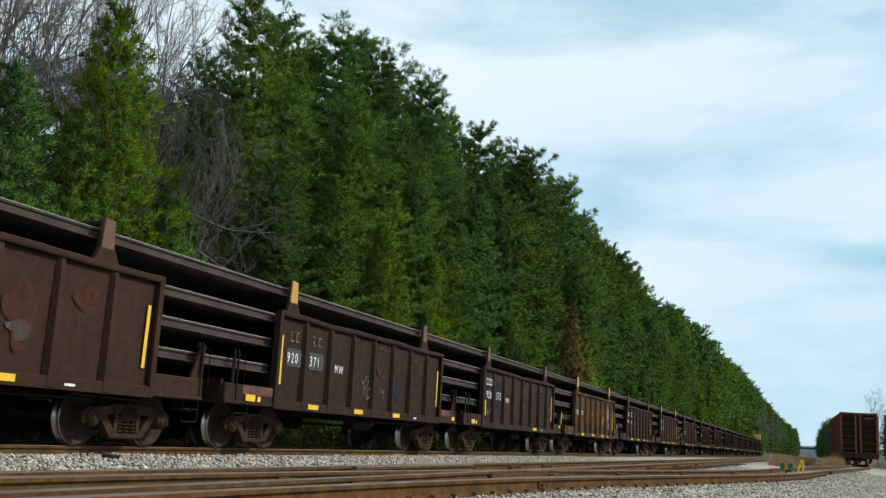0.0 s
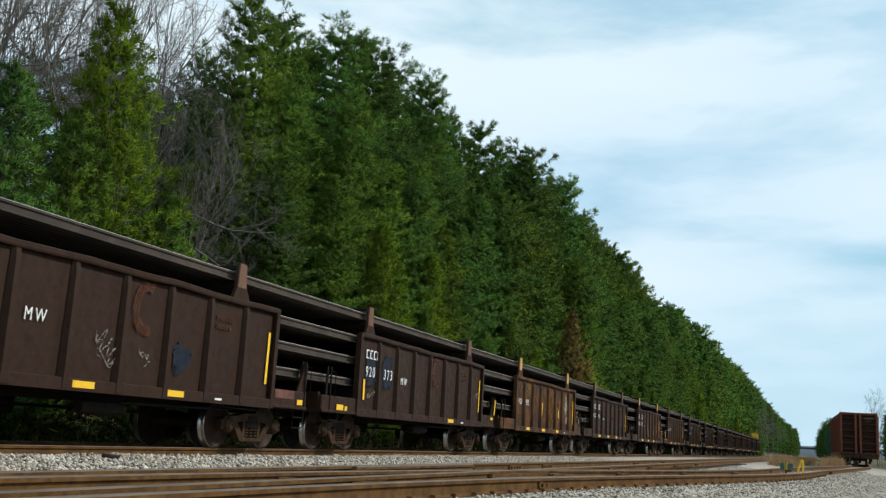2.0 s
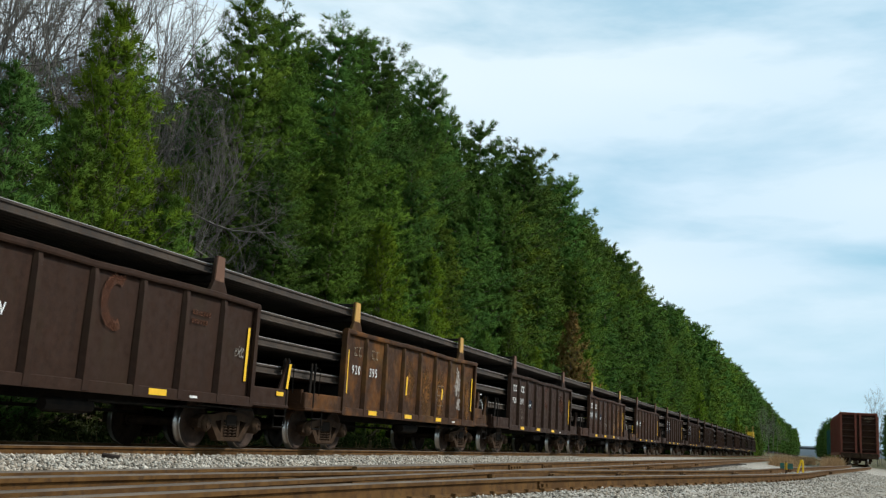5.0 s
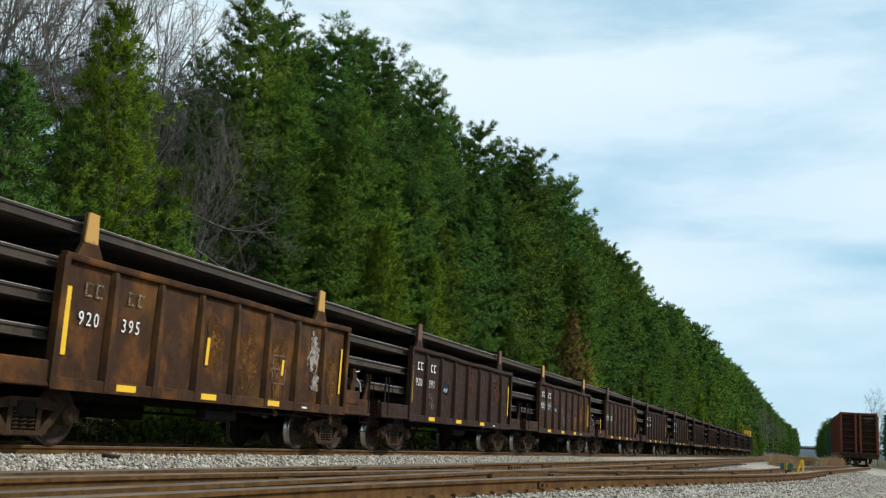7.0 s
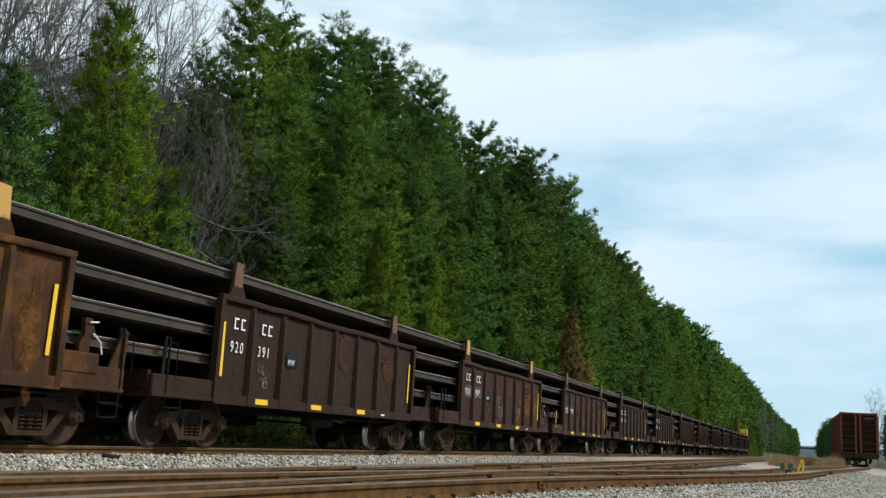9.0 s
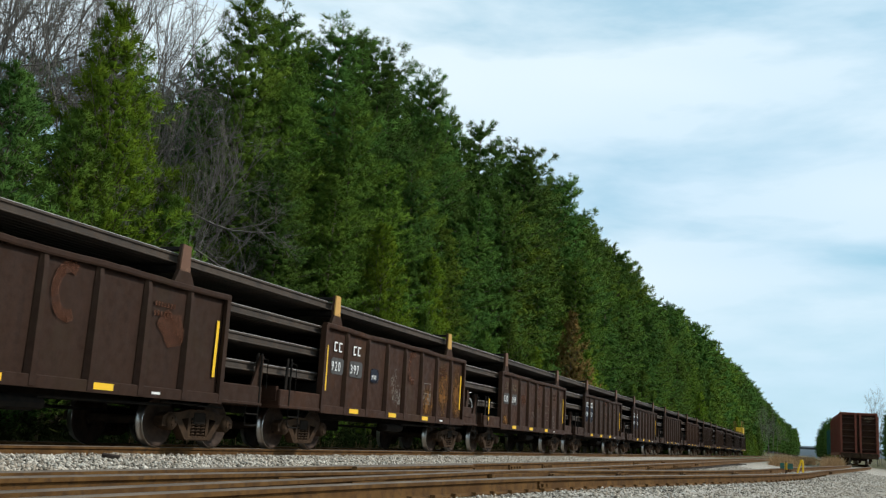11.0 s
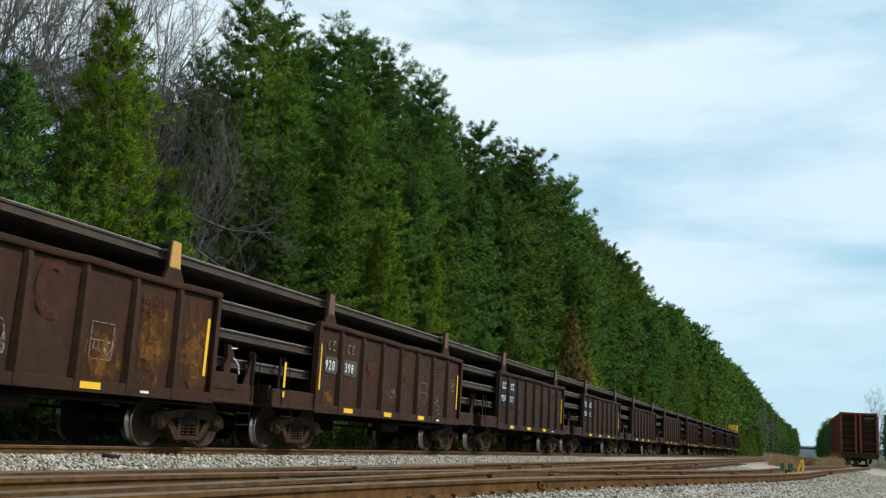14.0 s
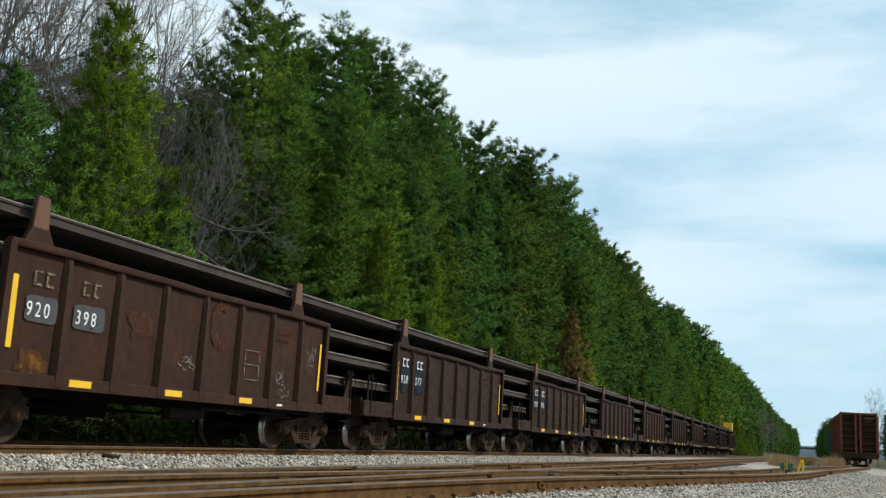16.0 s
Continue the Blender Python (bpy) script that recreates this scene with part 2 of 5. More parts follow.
def add_rod(bm, pts, r, sides=6, mi=0):
    """A bent round rod through points."""
    pts = [Vector(p) for p in pts]
    rings = []
    for i, p in enumerate(pts):
        d = (pts[min(i + 1, len(pts) - 1)] - pts[max(i - 1, 0)]).normalized()
        a = d.orthogonal().normalized() if abs(d.z) > 0.99 else d.cross(Vector((0, 0, 1))).normalized()
        b = d.cross(a)
        rings.append([bm.verts.new(p + r * (math.cos(t) * a + math.sin(t) * b)) for t in (k * math.tau / sides for k in range(sides))])
    for q, s in zip(rings, rings[1:]):
        for k in range(sides):
            bm.faces.new((q[k], q[(k + 1) % sides], s[(k + 1) % sides], s[k])).material_index = mi
    for ring in (rings[0], rings[-1][::-1]):
        bm.faces.new(ring[::-1]).material_index = mi


def add_lathe(bm, prof, axis_origin, sides=28, mis=None):
    """Revolve (radius, x) profile about the x axis through axis_origin."""
    o = Vector(axis_origin)
    rings = [[bm.verts.new(o + Vector((x, r * math.cos(t), r * math.sin(t)))) for t in (k * math.tau / sides for k in range(sides))] for r, x in prof]
    for i, (a, b) in enumerate(zip(rings, rings[1:])):
        for k in range(sides):
            f = bm.faces.new((a[k], a[(k + 1) % sides], b[(k + 1) % sides], b[k]))
            f.material_index = mis[i] if mis else 0
            f.smooth = True
    bm.faces.new(rings[0]), bm.faces.new(rings[-1][::-1])


def raw_mesh(name, verts, faces_n, idx):
    """Mesh from numpy arrays: all faces with faces_n corners."""
    me = bpy.data.meshes.new(name)
    nf = len(idx) // faces_n
    me.vertices.add(len(verts))
    me.vertices.foreach_set("co", np.asarray(verts, np.float32).ravel())
    me.loops.add(len(idx))
    me.loops.foreach_set("vertex_index", np.asarray(idx, np.int32))
    me.polygons.add(nf)
    me.polygons.foreach_set("loop_start", np.arange(0, nf * faces_n, faces_n, dtype=np.int32))
    me.update(calc_edges=True)
    return me


# ---------------------------------------------------------------- ground and tracks
TRAIN_X = -11.79
SPREAD = [(-13.4, -0.32), (-14.6, -0.75), (-16.0, -0.9), (-18.0, 0.0), (-22.0, 1.0), (-30.0, 2.0), (-60.0, 3.5)]


DIV = [(-30, -5.35), (-10, -5.3), (0, -5.1), (5, -4.9), (9, -4.68), (12.5, -4.33), (16, -3.78), (20, -3.0), (25, -1.98), (30, -1.25), (40, -0.45), (60, 1.35), (80, 3.0), (97, 3.75), (116, 3.4), (160, 2.2), (300, -2.0)]
DIV_Y, DIV_X = [d[0] for d in DIV], [d[1] for d in DIV]


def ground_z(x, y):
    """Height of the ballast, the ditch behind the train and the wooded slope."""
    if x < -13.4:
        z = float(np.interp(-x, [-p[0] for p in SPREAD], [p[1] for p in SPREAD]))
    else:
        z = float(np.interp(x, [-13.4, -13.0, -10.98, -10.5, -9.3, -7.4, -6.8, -3.9, -2.4, 12, 16, 30], [-0.32, -0.22, -0.2, -0.13, -0.14, -0.26, -0.235, -0.235, -0.42, -0.5, 0.1, 1.5]))
        if x > -7:
            d = abs(x - float(np.interp(y, DIV_Y, DIV_X)))
            z = max(z, -0.2 - 0.11 * max(0.0, d - 1.3))
            z = max(z, -0.39)
    return z + 0.02 * noise.noise((x * 0.8, y * 0.8, 0)) + 0.012 * noise.noise((x * 3.1, y * 3.1, 2))


def build_ground():
    xs = [-3000, -800, -300, -120] + list(np.arange(-60, -18, 4.0)) + list(np.arange(-18, 14, 0.5)) + list(np.arange(14, 60, 4.0)) + [120, 300, 800, 3000]
    ys = [-3000, -600, -150, -60, -30] + list(np.arange(-16, 60, 0.75)) + list(np.arange(60, 160, 4.0)) + list(np.arange(160, 700, 30)) + [1200, 2000, 4500]
    V = [(x, y, ground_z(x, y)) for y in ys for x in xs]
    w = len(xs)
    I = []
    for j in range(len(ys) - 1):
        for i in range(w - 1):
            a = j * w + i
            I += [a, a + 1, a + w + 1, a + w]
    ob = mesh_part("ground", raw_mesh("ground", V, 4, I), M_GROUND)
    tagged(ob, "pale crushed stone ballast and leaf litter beside the tracks", "ground", kind="structure")


build_ground()

RAIL_PROFILE = [(-0.075, -0.185), (0.075, -0.185), (0.075, -0.172), (0.014, -0.15), (0.010, -0.06), (0.036, -0.046), (0.037, -0.012), (0.028, 0.0),
                (-0.028, 0.0), (-0.037, -0.012), (-0.036, -0.046), (-0.010, -0.06), (-0.014, -0.15), (-0.075, -0.172)]


def sweep_rail(name, pts, top_z, mats, parent=None, label=""):
    """A flat-bottomed rail along points in plan; top of the head at top_z."""
    P = [Vector((x, y, 0)) for x, y in pts]
    V, n = [], len(RAIL_PROFILE)
    for i, p in enumerate(P):
        d = (P[min(i + 1, len(P) - 1)] - P[max(i - 1, 0)]).normalized()
        side = Vector((d.y, -d.x, 0))
        V += [tuple(p + side * a + Vector((0, 0, top_z + b))) for a, b in RAIL_PROFILE]
    bm = bmesh.new()
    vs = [bm.verts.new(v) for v in V]
    for i in range(len(P) - 1):
        for k in range(n):
            f = bm.faces.new((vs[i * n + k], vs[i * n + (k + 1) % n], vs[(i + 1) * n + (k + 1) % n], vs[(i + 1) * n + k]))
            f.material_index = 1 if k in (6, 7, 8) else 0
    bm.faces.new(vs[:n][::-1]), bm.faces.new(vs[-n:])
    bmesh.ops.recalc_face_normals(bm, faces=bm.faces)
    return part(name, bm, mats, parent, label)


def spline(knots, ys):
    """Smooth curve x(y) through knots (y, x)."""
    ky, kx = np.array([k[0] for k in knots]), np.array([k[1] for k in knots])
    m = np.gradient(kx, ky)
    out = []
    for y in ys:
        i = int(np.clip(np.searchsorted(ky, y) - 1, 0, len(ky) - 2))
        hh = ky[i + 1] - ky[i]
        t = (y - ky[i]) / hh
        out.append((2 * t**3 - 3 * t**2 + 1) * kx[i] + (t**3 - 2 * t**2 + t) * hh * m[i] + (-2 * t**3 + 3 * t**2) * kx[i + 1] + (t**3 - t**2) * hh * m[i + 1])
    return out


def offset(pts, d):
    P = [Vector(p) for p in pts]
    o = []
    for i, p in enumerate(P):
        t = (P[min(i + 1, len(P) - 1)] - P[max(i - 1, 0)]).normalized()
        o.append((p.x + t.y * d, p.y - t.x * d))
    return o


G = 0.7525   # half of the distance between railhead centres
div_y = list(np.arange(-30, 60, 1.0)) + list(np.arange(60, 300, 4.0))
div_pts = list(zip(spline(DIV, div_y), div_y))
far_y = [-60, 20, 100, 300, 800]
TRACKS = {"track_main": [(TRAIN_X, y) for y in far_y], "track_siding": [(-5.35, y) for y in far_y], "track_turnout": div_pts}
TIE_ME = []


def tie_mesh(length):
    bm = bmesh.new()
    add_box(bm, -length / 2, length / 2, -0.115, 0.115, -0.17, 0.0, 0.012)
    me = bpy.data.meshes.new("tie")
    bm.to_mesh(me)
    bm.free()
    me.materials.append(M_TIE)
    return me


def build_tracks():
    rng = random.Random(4)
    t26, t40 = tie_mesh(2.6), tie_mesh(4.2)
    roots = {}
    for nm, pts in TRACKS.items():
        root = tagged(new(nm), "rusty steel rails on weathered wooden ties in ballast", "railway track", kind="structure")
        roots[nm] = root
        for d in (-G, G):
            sweep_rail("rail", offset(pts, d), 0.0, [M_WEB, M_HEAD], root)
    for i in range(110):
        y = -2 + i * 0.53
        ob = mesh_part("tie", t26, M_TIE, roots["track_main"])
        ob.matrix_basis = pose(TRAIN_X + rng.uniform(-0.05, 0.05), y, -0.2, 0, 0, rng.uniform(-1, 1))
    for i in range(130):
        y = -2 + i * 0.53
        xd = spline(DIV, [y])[0]
        if xd - (-5.35) < 2.0:
            x0, x1 = -5.35 - 1.3, xd + 1.3 + rng.uniform(-0.06, 0.12)
            ob = mesh_part("tie", t40, M_TIE, roots["track_turnout"])
            ob.matrix_basis = pose((x0 + x1) / 2, y, -0.2, 0, 0, rng.uniform(-1, 1)) @ Matrix.Diagonal(((x1 - x0) / 4.2, 1, 1, 1))
        else:
            mesh_part("tie", t26, M_TIE, roots["track_siding"]).matrix_basis = pose(-5.35, y, -0.2)
            mesh_part("tie", t26, M_TIE, roots["track_turnout"]).matrix_basis = pose(xd, y, -0.2, 0, 0, -5)


build_tracks()


def build_stones():
    rng = np.random.default_rng(7)
    base = np.array([(1, 0, 0), (-1, 0, 0), (0, 1, 0), (0, -1, 0), (0, 0, 1), (0, 0, -1)], float)
    tri = np.array([(0, 2, 4), (2, 1, 4), (1, 3, 4), (3, 0, 4), (2, 0, 5), (1, 2, 5), (3, 1, 5), (0, 3, 5)])

    def scatter(n, x0, x1, y0, y1, size):
        x = rng.uniform(x0, x1, n)
        y = y0 + (y1 - y0) * rng.uniform(0, 1, n) ** 1.5
        return x, y, size * rng.uniform(0.6, 1.35, n)
    sets = [scatter(30000, -10.98, -6.3, 6.0, 45, 0.034), scatter(5000, -14.0, -11.2, 8, 40, 0.036), scatter(46000, -4.4, 4.5, 9.0, 56, 0.025), scatter(5000, -6.1, -4.6, 6.0, 40, 0.034)]
    X, Y, S = (np.concatenate([s[k] for s in sets]) for k in range(3))
    Z = np.array([ground_z(a, b) for a, b in zip(X, Y)]) + S * 0.35
    n = len(X)
    V = base[None] * rng.uniform(0.55, 1.2, (n, 6, 1)) + rng.normal(0, 0.22, (n, 6, 3))
    ang = rng.uniform(0, math.tau, n)
    c, s = np.cos(ang), np.sin(ang)
    V = np.stack([V[..., 0] * c[:, None] - V[..., 1] * s[:, None], V[..., 0] * s[:, None] + V[..., 1] * c[:, None], V[..., 2] * 0.75], -1)
    V = V * S[:, None, None] + np.stack([X, Y, Z], -1)[:, None]
    I = (tri[None] + 6 * np.arange(n)[:, None, None]).ravel()
    ob = mesh_part("ballast_stones", raw_mesh("ballast_stones", V.reshape(-1, 3), 3, I), M_STONE)
    tagged(ob, "loose pale grey crushed ballast stones around the rails", "ballast", kind="stuff")


build_stones()

# ---------------------------------------------------------------- train
CAR_LEN, PITCH_LEN, HALF = 9.6, 13.57, 1.5
Z0, Z1 = 0.83, 2.84
BAYS = 8
RUN = []          # everything that rides along
WHEELS = []
LETTER_CACHE = {}


def letters(text, size):
    """Mesh of built-in lettering in the plane facing +X, reading along +Y."""
    key = (text, size)
    if key not in LETTER_CACHE:
        cu = bpy.data.curves.new("lettering", "FONT")
        cu.body, cu.size, cu.extrude, cu.space_character = text, size, 0.002, 1.42
        ob = new("lettering", cu)
        dg = bpy.context.evaluated_depsgraph_get()
        me = bpy.data.meshes.new_from_object(ob.evaluated_get(dg))
        bpy.data.objects.remove(ob)
        me.transform(Matrix(((0, 0, 1, 0), (0.8, 0, 0, 0), (0, 1, 0, 0), (0, 0, 0, 1))))
        me.materials.clear()
        LETTER_CACHE[key] = me
    return LETTER_CACHE[key].copy()


SHARED = {}


def shared(key, make):
    """Mesh data made once and used by alike parts."""
    if key not in SHARED:
        bm = bmesh.new()
        make(bm)
        me = bpy.data.meshes.new(key)
        bm.to_mesh(me)
        bm.free()
        SHARED[key] = me
    return SHARED[key]


def wheelset_shape(bm):
    for s in (-1, 1):
        prof = [(0.06, s * 0.66), (0.10, s * 0.84), (0.15, s * 0.84), (0.2, s * 0.775), (0.36, s * 0.765), (0.395, s * 0.82), (0.45, s * 0.822), (0.457, s * 0.80), (0.462, s * 0.722), (0.487, s * 0.712), (0.487, s * 0.69), (0.42, s * 0.685), (0.38, s * 0.72), (0.2, s * 0.71), (0.12, s * 0.66)]
        add_lathe(bm, prof, (0, 0, 0), 30, [0, 0, 0, 0, 0, 0, 1, 1, 1, 1, 0, 0, 0, 0])
    add_lathe(bm, [(0.08, -1.0), (0.08, 1.0)], (0, 0, 0), 10)


def sideframe_shape(bm):
    """Cast side frame: arched top chord, dropped bottom chord, two columns."""
    x0, x1 = -0.085, 0.085
    top = [(-1.12, 0.52), (-0.98, 0.6), (-0.62, 0.62), (-0.3, 0.68), (0.3, 0.68), (0.62, 0.62), (0.98, 0.6), (1.12, 0.52),
           (1.12, 0.36), (0.98, 0.36), (0.93, 0.44), (0.72, 0.47), (0.3, 0.53), (-0.3, 0.53), (-0.72, 0.47), (-0.93, 0.44), (-0.98, 0.36), (-1.12, 0.36)]
    for a, b in (((0, 1, 2, 15, 16, 17), 0), ((2, 3, 14, 15), 0), ((3, 4, 13, 14), 0), ((4, 5, 12, 13), 0), ((5, 6, 7, 8, 9, 10, 11, 12), 0)):
        add_prism(bm, [top[i] for i in a], "x", x0, x1)
    for s in (-1, 1):
        add_prism(bm, [(s * 0.74, 0.5), (s * 0.56, 0.5), (s * 0.27, 0.19), (s * 0.33, 0.12), (s * 0.42, 0.14)], "x", x0, x1)
        add_prism(bm, [(s * 0.24, 0.55), (s * 0.33, 0.55), (s * 0.33, 0.2), (s * 0.24, 0.2)], "x", x0 + 0.01, x1 - 0.01)
    add_box(bm, x0, x1, -0.36, 0.36, 0.115, 0.2, 0.02)


def spring_shape(bm):
    """One coil spring of the nest."""
    add_rod(bm, [(0.068 * math.cos(a), 0.068 * math.sin(a), 0.2 + 0.29 * i / 50) for i, a in ((i, i * math.tau / 10) for i in range(51))], 0.018, 5)


def bearing_shape(bm):
    add_lathe(bm, [(0.15, -0.08), (0.155, 0.1), (0.12, 0.14), (0.05, 0.15)], (0, 0, 0), 16)
    for k in range(3):
        a = k * math.tau / 3
        add_box(bm, 0.14, 0.165, 0.07 * math.cos(a) - 0.018, 0.07 * math.cos(a) + 0.018, 0.07 * math.sin(a) - 0.018, 0.07 * math.sin(a) + 0.018)


def bolster_shape(bm):
    add_box(bm, -1.1, 1.1, -0.2, 0.2, 0.42, 0.66, 0.03)
    add_box(bm, -0.3, 0.3, -0.3, 0.3, 0.62, 0.83, 0.02)


def build_truck(car, y):
    truck = new("truck")
    truck.parent = car
    truck.matrix_basis = pose(0, y, 0)
    for s in (-1, 1):
        o = mesh_part("side_frame", shared("side_frame", sideframe_shape), M_TRUCK, truck)
        o.matrix_basis = pose(s * 1.0, 0, 0.02)
        for d in (-0.165, 0.0, 0.165):
            mesh_part("spring", shared("spring", spring_shape), M_TRUCK, truck).matrix_basis = pose(s * 1.01, d, 0.0)
        for d in (-0.875, 0.875):
            o = mesh_part("bearing_cap", shared("bearing_cap", bearing_shape), M_TRUCK, truck)
            o.matrix_basis = pose(s * 1.0, d, 0.46, 0, 0, 0 if s > 0 else 180)
    mesh_part("bolster", shared("bolster", bolster_shape), M_BLACK, truck)
    for d in (-0.875, 0.875):
        o = mesh_part("wheelset", shared("wheelset", wheelset_shape), [M_WHEEL, M_TREAD], truck, "steel wheels with brightly worn treads")
        o.matrix_basis = pose(0, d, 0.458)
        WHEELS.append((o, d))
    return truck


def side_sheet_shape(seed):
    """Side sheet, bulged and dented between the stakes."""
    def make(bm):
        rng = random.Random(seed)
        ny, nz = 64, 14
        grid = []
        for i in range(ny + 1):
            y = CAR_LEN * i / ny
            u = (y / CAR_LEN * BAYS) % 1.0
            row = []
            for j in range(nz + 1):
                z = Z0 + 0.0 + (Z1 - 0.06 - Z0) * j / nz
                w = math.sin(u * math.pi) * math.sin(math.pi * j / nz)
                dx = 0.014 * w * noise.noise((y * 0.45 + seed * 7.1, z * 0.8, seed)) + 0.006 * noise.noise((y * 2.3, z * 2.3, seed * 3.3)) * math.sin(math.pi * j / nz)
                row.append(bm.verts.new((HALF - 0.07 + dx, y, z)))
            grid.append(row)
        for i in range(ny):
            for j in range(nz):
                bm.faces.new((grid[i][j], grid[i + 1][j], grid[i + 1][j + 1], grid[i][j + 1])).smooth = True
        r = bmesh.ops.extrude_face_region(bm, geom=list(bm.faces))
        for v in r["geom"]:
            if isinstance(v, bmesh.types.BMVert):
                v.co.x -= 0.05
        bmesh.ops.recalc_face_normals(bm, faces=bm.faces)
    return make


def chord_shape(seed):
    def make(bm):
        n = 32
        sec = [(-0.07, 0.0), (0.04, 0.0), (0.05, 0.03), (0.05, 0.09), (0.02, 0.11), (-0.07, 0.11)]
        rings = []
        for i in range(n + 1):
            y = CAR_LEN * i / n
            w = 0.034 * noise.noise((y * 0.55, seed * 4.7, 0.3)) + 0.012 * noise.noise((y * 1.9, seed * 2.7, 0.3))
            rings.append([bm.verts.new((HALF - 0.03 + a + w * 0.6, y, Z1 - 0.09 + b + w)) for a, b in sec])
        m = len(sec)
        for a, b in zip(rings, rings[1:]):
            for k in range(m):
                bm.faces.new((a[k], a[(k + 1) % m], b[(k + 1) % m], b[k]))
        bm.faces.new(rings[0]), bm.faces.new(rings[-1][::-1])
        bmesh.ops.recalc_face_normals(bm, faces=bm.faces)
    return make


def stake_shape(bm):
    """Pressed stake: narrow and shallow at the top, wider flanges at the foot."""
    prof = [(Z0 + 0.02, 0.13, 0.10), (Z0 + 0.3, 0.12, 0.105), (Z1 - 0.3, 0.095, 0.085), (Z1 - 0.07, 0.085, 0.055)]
    rings = []
    for z, w, d in prof:
        rings.append([bm.verts.new((HALF - 0.075 + a, b, z)) for a, b in ((0, -w), (0.02, -w), (d, -w * 0.5), (d, w * 0.5), (0.02, w), (0, w))])
    for a, b in zip(rings, rings[1:]):
        for k in range(6):
            bm.faces.new((a[k], a[(k + 1) % 6], b[(k + 1) % 6], b[k]))
    bm.faces.new(rings[0][::-1]), bm.faces.new(rings[-1])
    bmesh.ops.recalc_face_normals(bm, faces=bm.faces)


def corner_shape(bm):
    add_prism(bm, [(HALF - 0.12, 0), (HALF + 0.02, 0), (HALF + 0.02, 0.12), (HALF - 0.05, 0.12), (HALF - 0.05, 0.08), (HALF - 0.12, 0.08)], "z", Z0 + 0.02, Z1 - 0.04)


def sill_shape(bm):
    sec = [(HALF - 0.1, Z0 - 0.0), (HALF + 0.015, Z0), (HALF + 0.015, Z0 + 0.17), (HALF - 0.005, Z0 + 0.185), (HALF - 0.1, Z0 + 0.185)]
    add_prism(bm, sec, "y", -0.0, CAR_LEN)


def floor_shape(bm):
    add_box(bm, -HALF + 0.12, HALF - 0.12, 0.0, CAR_LEN, 1.05, 1.14)
    add_box(bm, -0.32, 0.32, -1.75, CAR_LEN + 1.5, 0.72, 1.05, 0.02)
    for k in range(9):
        y = 0.05 + k * (CAR_LEN - 0.1) / 8
        add_box(bm, -HALF + 0.1, HALF - 0.1, y - 0.05, y + 0.05, 0.86, 1.05)


def platform_shape(y0, y1):
    def make(bm):
        add_box(bm, -HALF + 0.02, HALF - 0.02, y0, y1, 0.9, 1.24, 0.02)
        add_box(bm, -HALF - 0.0, HALF + 0.0, y0, y1, 0.86, 0.92, 0.01)
        add_box(bm, -HALF + 0.1, HALF - 0.1, y0 - 0.04, y0 + 0.05, 1.0, 1.3)
    return make


def end_wall_shape(y):
    """Low bulkhead at the body's end, under the rails."""
    def make(bm):
        add_box(bm, -HALF + 0.1, HALF - 0.1, y - 0.03, y + 0.03, 1.1, 1.5)
    return make


def coupler_shape(bm):
    """Shank, knuckle head and pulling lug."""
    add_box(bm, -0.09, 0.09, -0.9, 0.0, 0.79, 0.95, 0.02)
    add_prism(bm, [(-0.13, 0.0), (-0.2, 0.16), (-0.17, 0.3), (-0.03, 0.3), (0.0, 0.2), (0.05, 0.34), (0.16, 0.32), (0.19, 0.16), (0.12, 0.0)], "z", 0.74, 1.0)


def bracket_shape(bm):
    """Stand upright: flared foot, tapering blade with a yellow-painted face, folded edge."""
    x = HALF - 0.03
    add_prism(bm, [(-0.3, 2.83), (0.3, 2.83), (0.15, 3.08), (-0.17, 3.08)], "x", x - 0.05, x + 0.02, 0)
    add_prism(bm, [(-0.16, 3.06), (0.14, 3.06), (0.1, 3.52), (-0.12, 3.53)], "x", x - 0.01, x + 0.02, 1)
    add_prism(bm, [(-0.16, 3.06), (-0.13, 3.06), (-0.09, 3.53), (-0.12, 3.53)], "x", x - 0.07, x - 0.012, 0)
    add_prism(bm, [(0.11, 3.06), (0.14, 3.06), (0.1, 3.52), (0.07, 3.52)], "x", x - 0.07, x - 0.012, 0)


def roller_bar_shape(bm):
    add_box(bm, -HALF + 0.06, HALF - 0.06, -0.07, 0.07, 3.43, 3.5, 0.01)
    add_box(bm, -HALF + 0.06, HALF - 0.06, -0.1, 0.1, 3.06, 3.17, 0.01)
    for k in range(3):
        z = (1.43, 1.97, 2.5)[k]
        add_box(bm, -HALF + 0.1, HALF - 0.1, -0.06, 0.06, z, z + 0.1, 0.01)


def ladder_shape(y, back):
    """Hand-rail hoop and upright at a platform's edge, with a stirrup step below."""
    def make(bm):
        x = HALF - 0.02
        add_rod(bm, [(x, y, 0.85), (x, y, 1.85), (x - 0.02, y + 0.02, 1.88)], 0.022)
        add_rod(bm, [(x, y + 0.02, 1.8), (x, y + 0.24, 1.78), (x, y + 0.24, 1.2)], 0.011)
        add_prism(bm, [(y - 0.05, 1.2), (y + 0.05, 1.2), (y + 0.05, 1.9), (y - 0.0, 1.9)], "x", x - 0.12, x - 0.09)
        s = 0.45 if not back else -0.45
        add_rod(bm, [(x, y, 0.9), (x, y, 0.5), (x, y + s * 0.2, 0.47), (x, y + s, 0.47), (x, y + s, 0.9)], 0.016)
        add_rod(bm, [(x, y, 0.69), (x, y + s, 0.69)], 0.014)
    return make


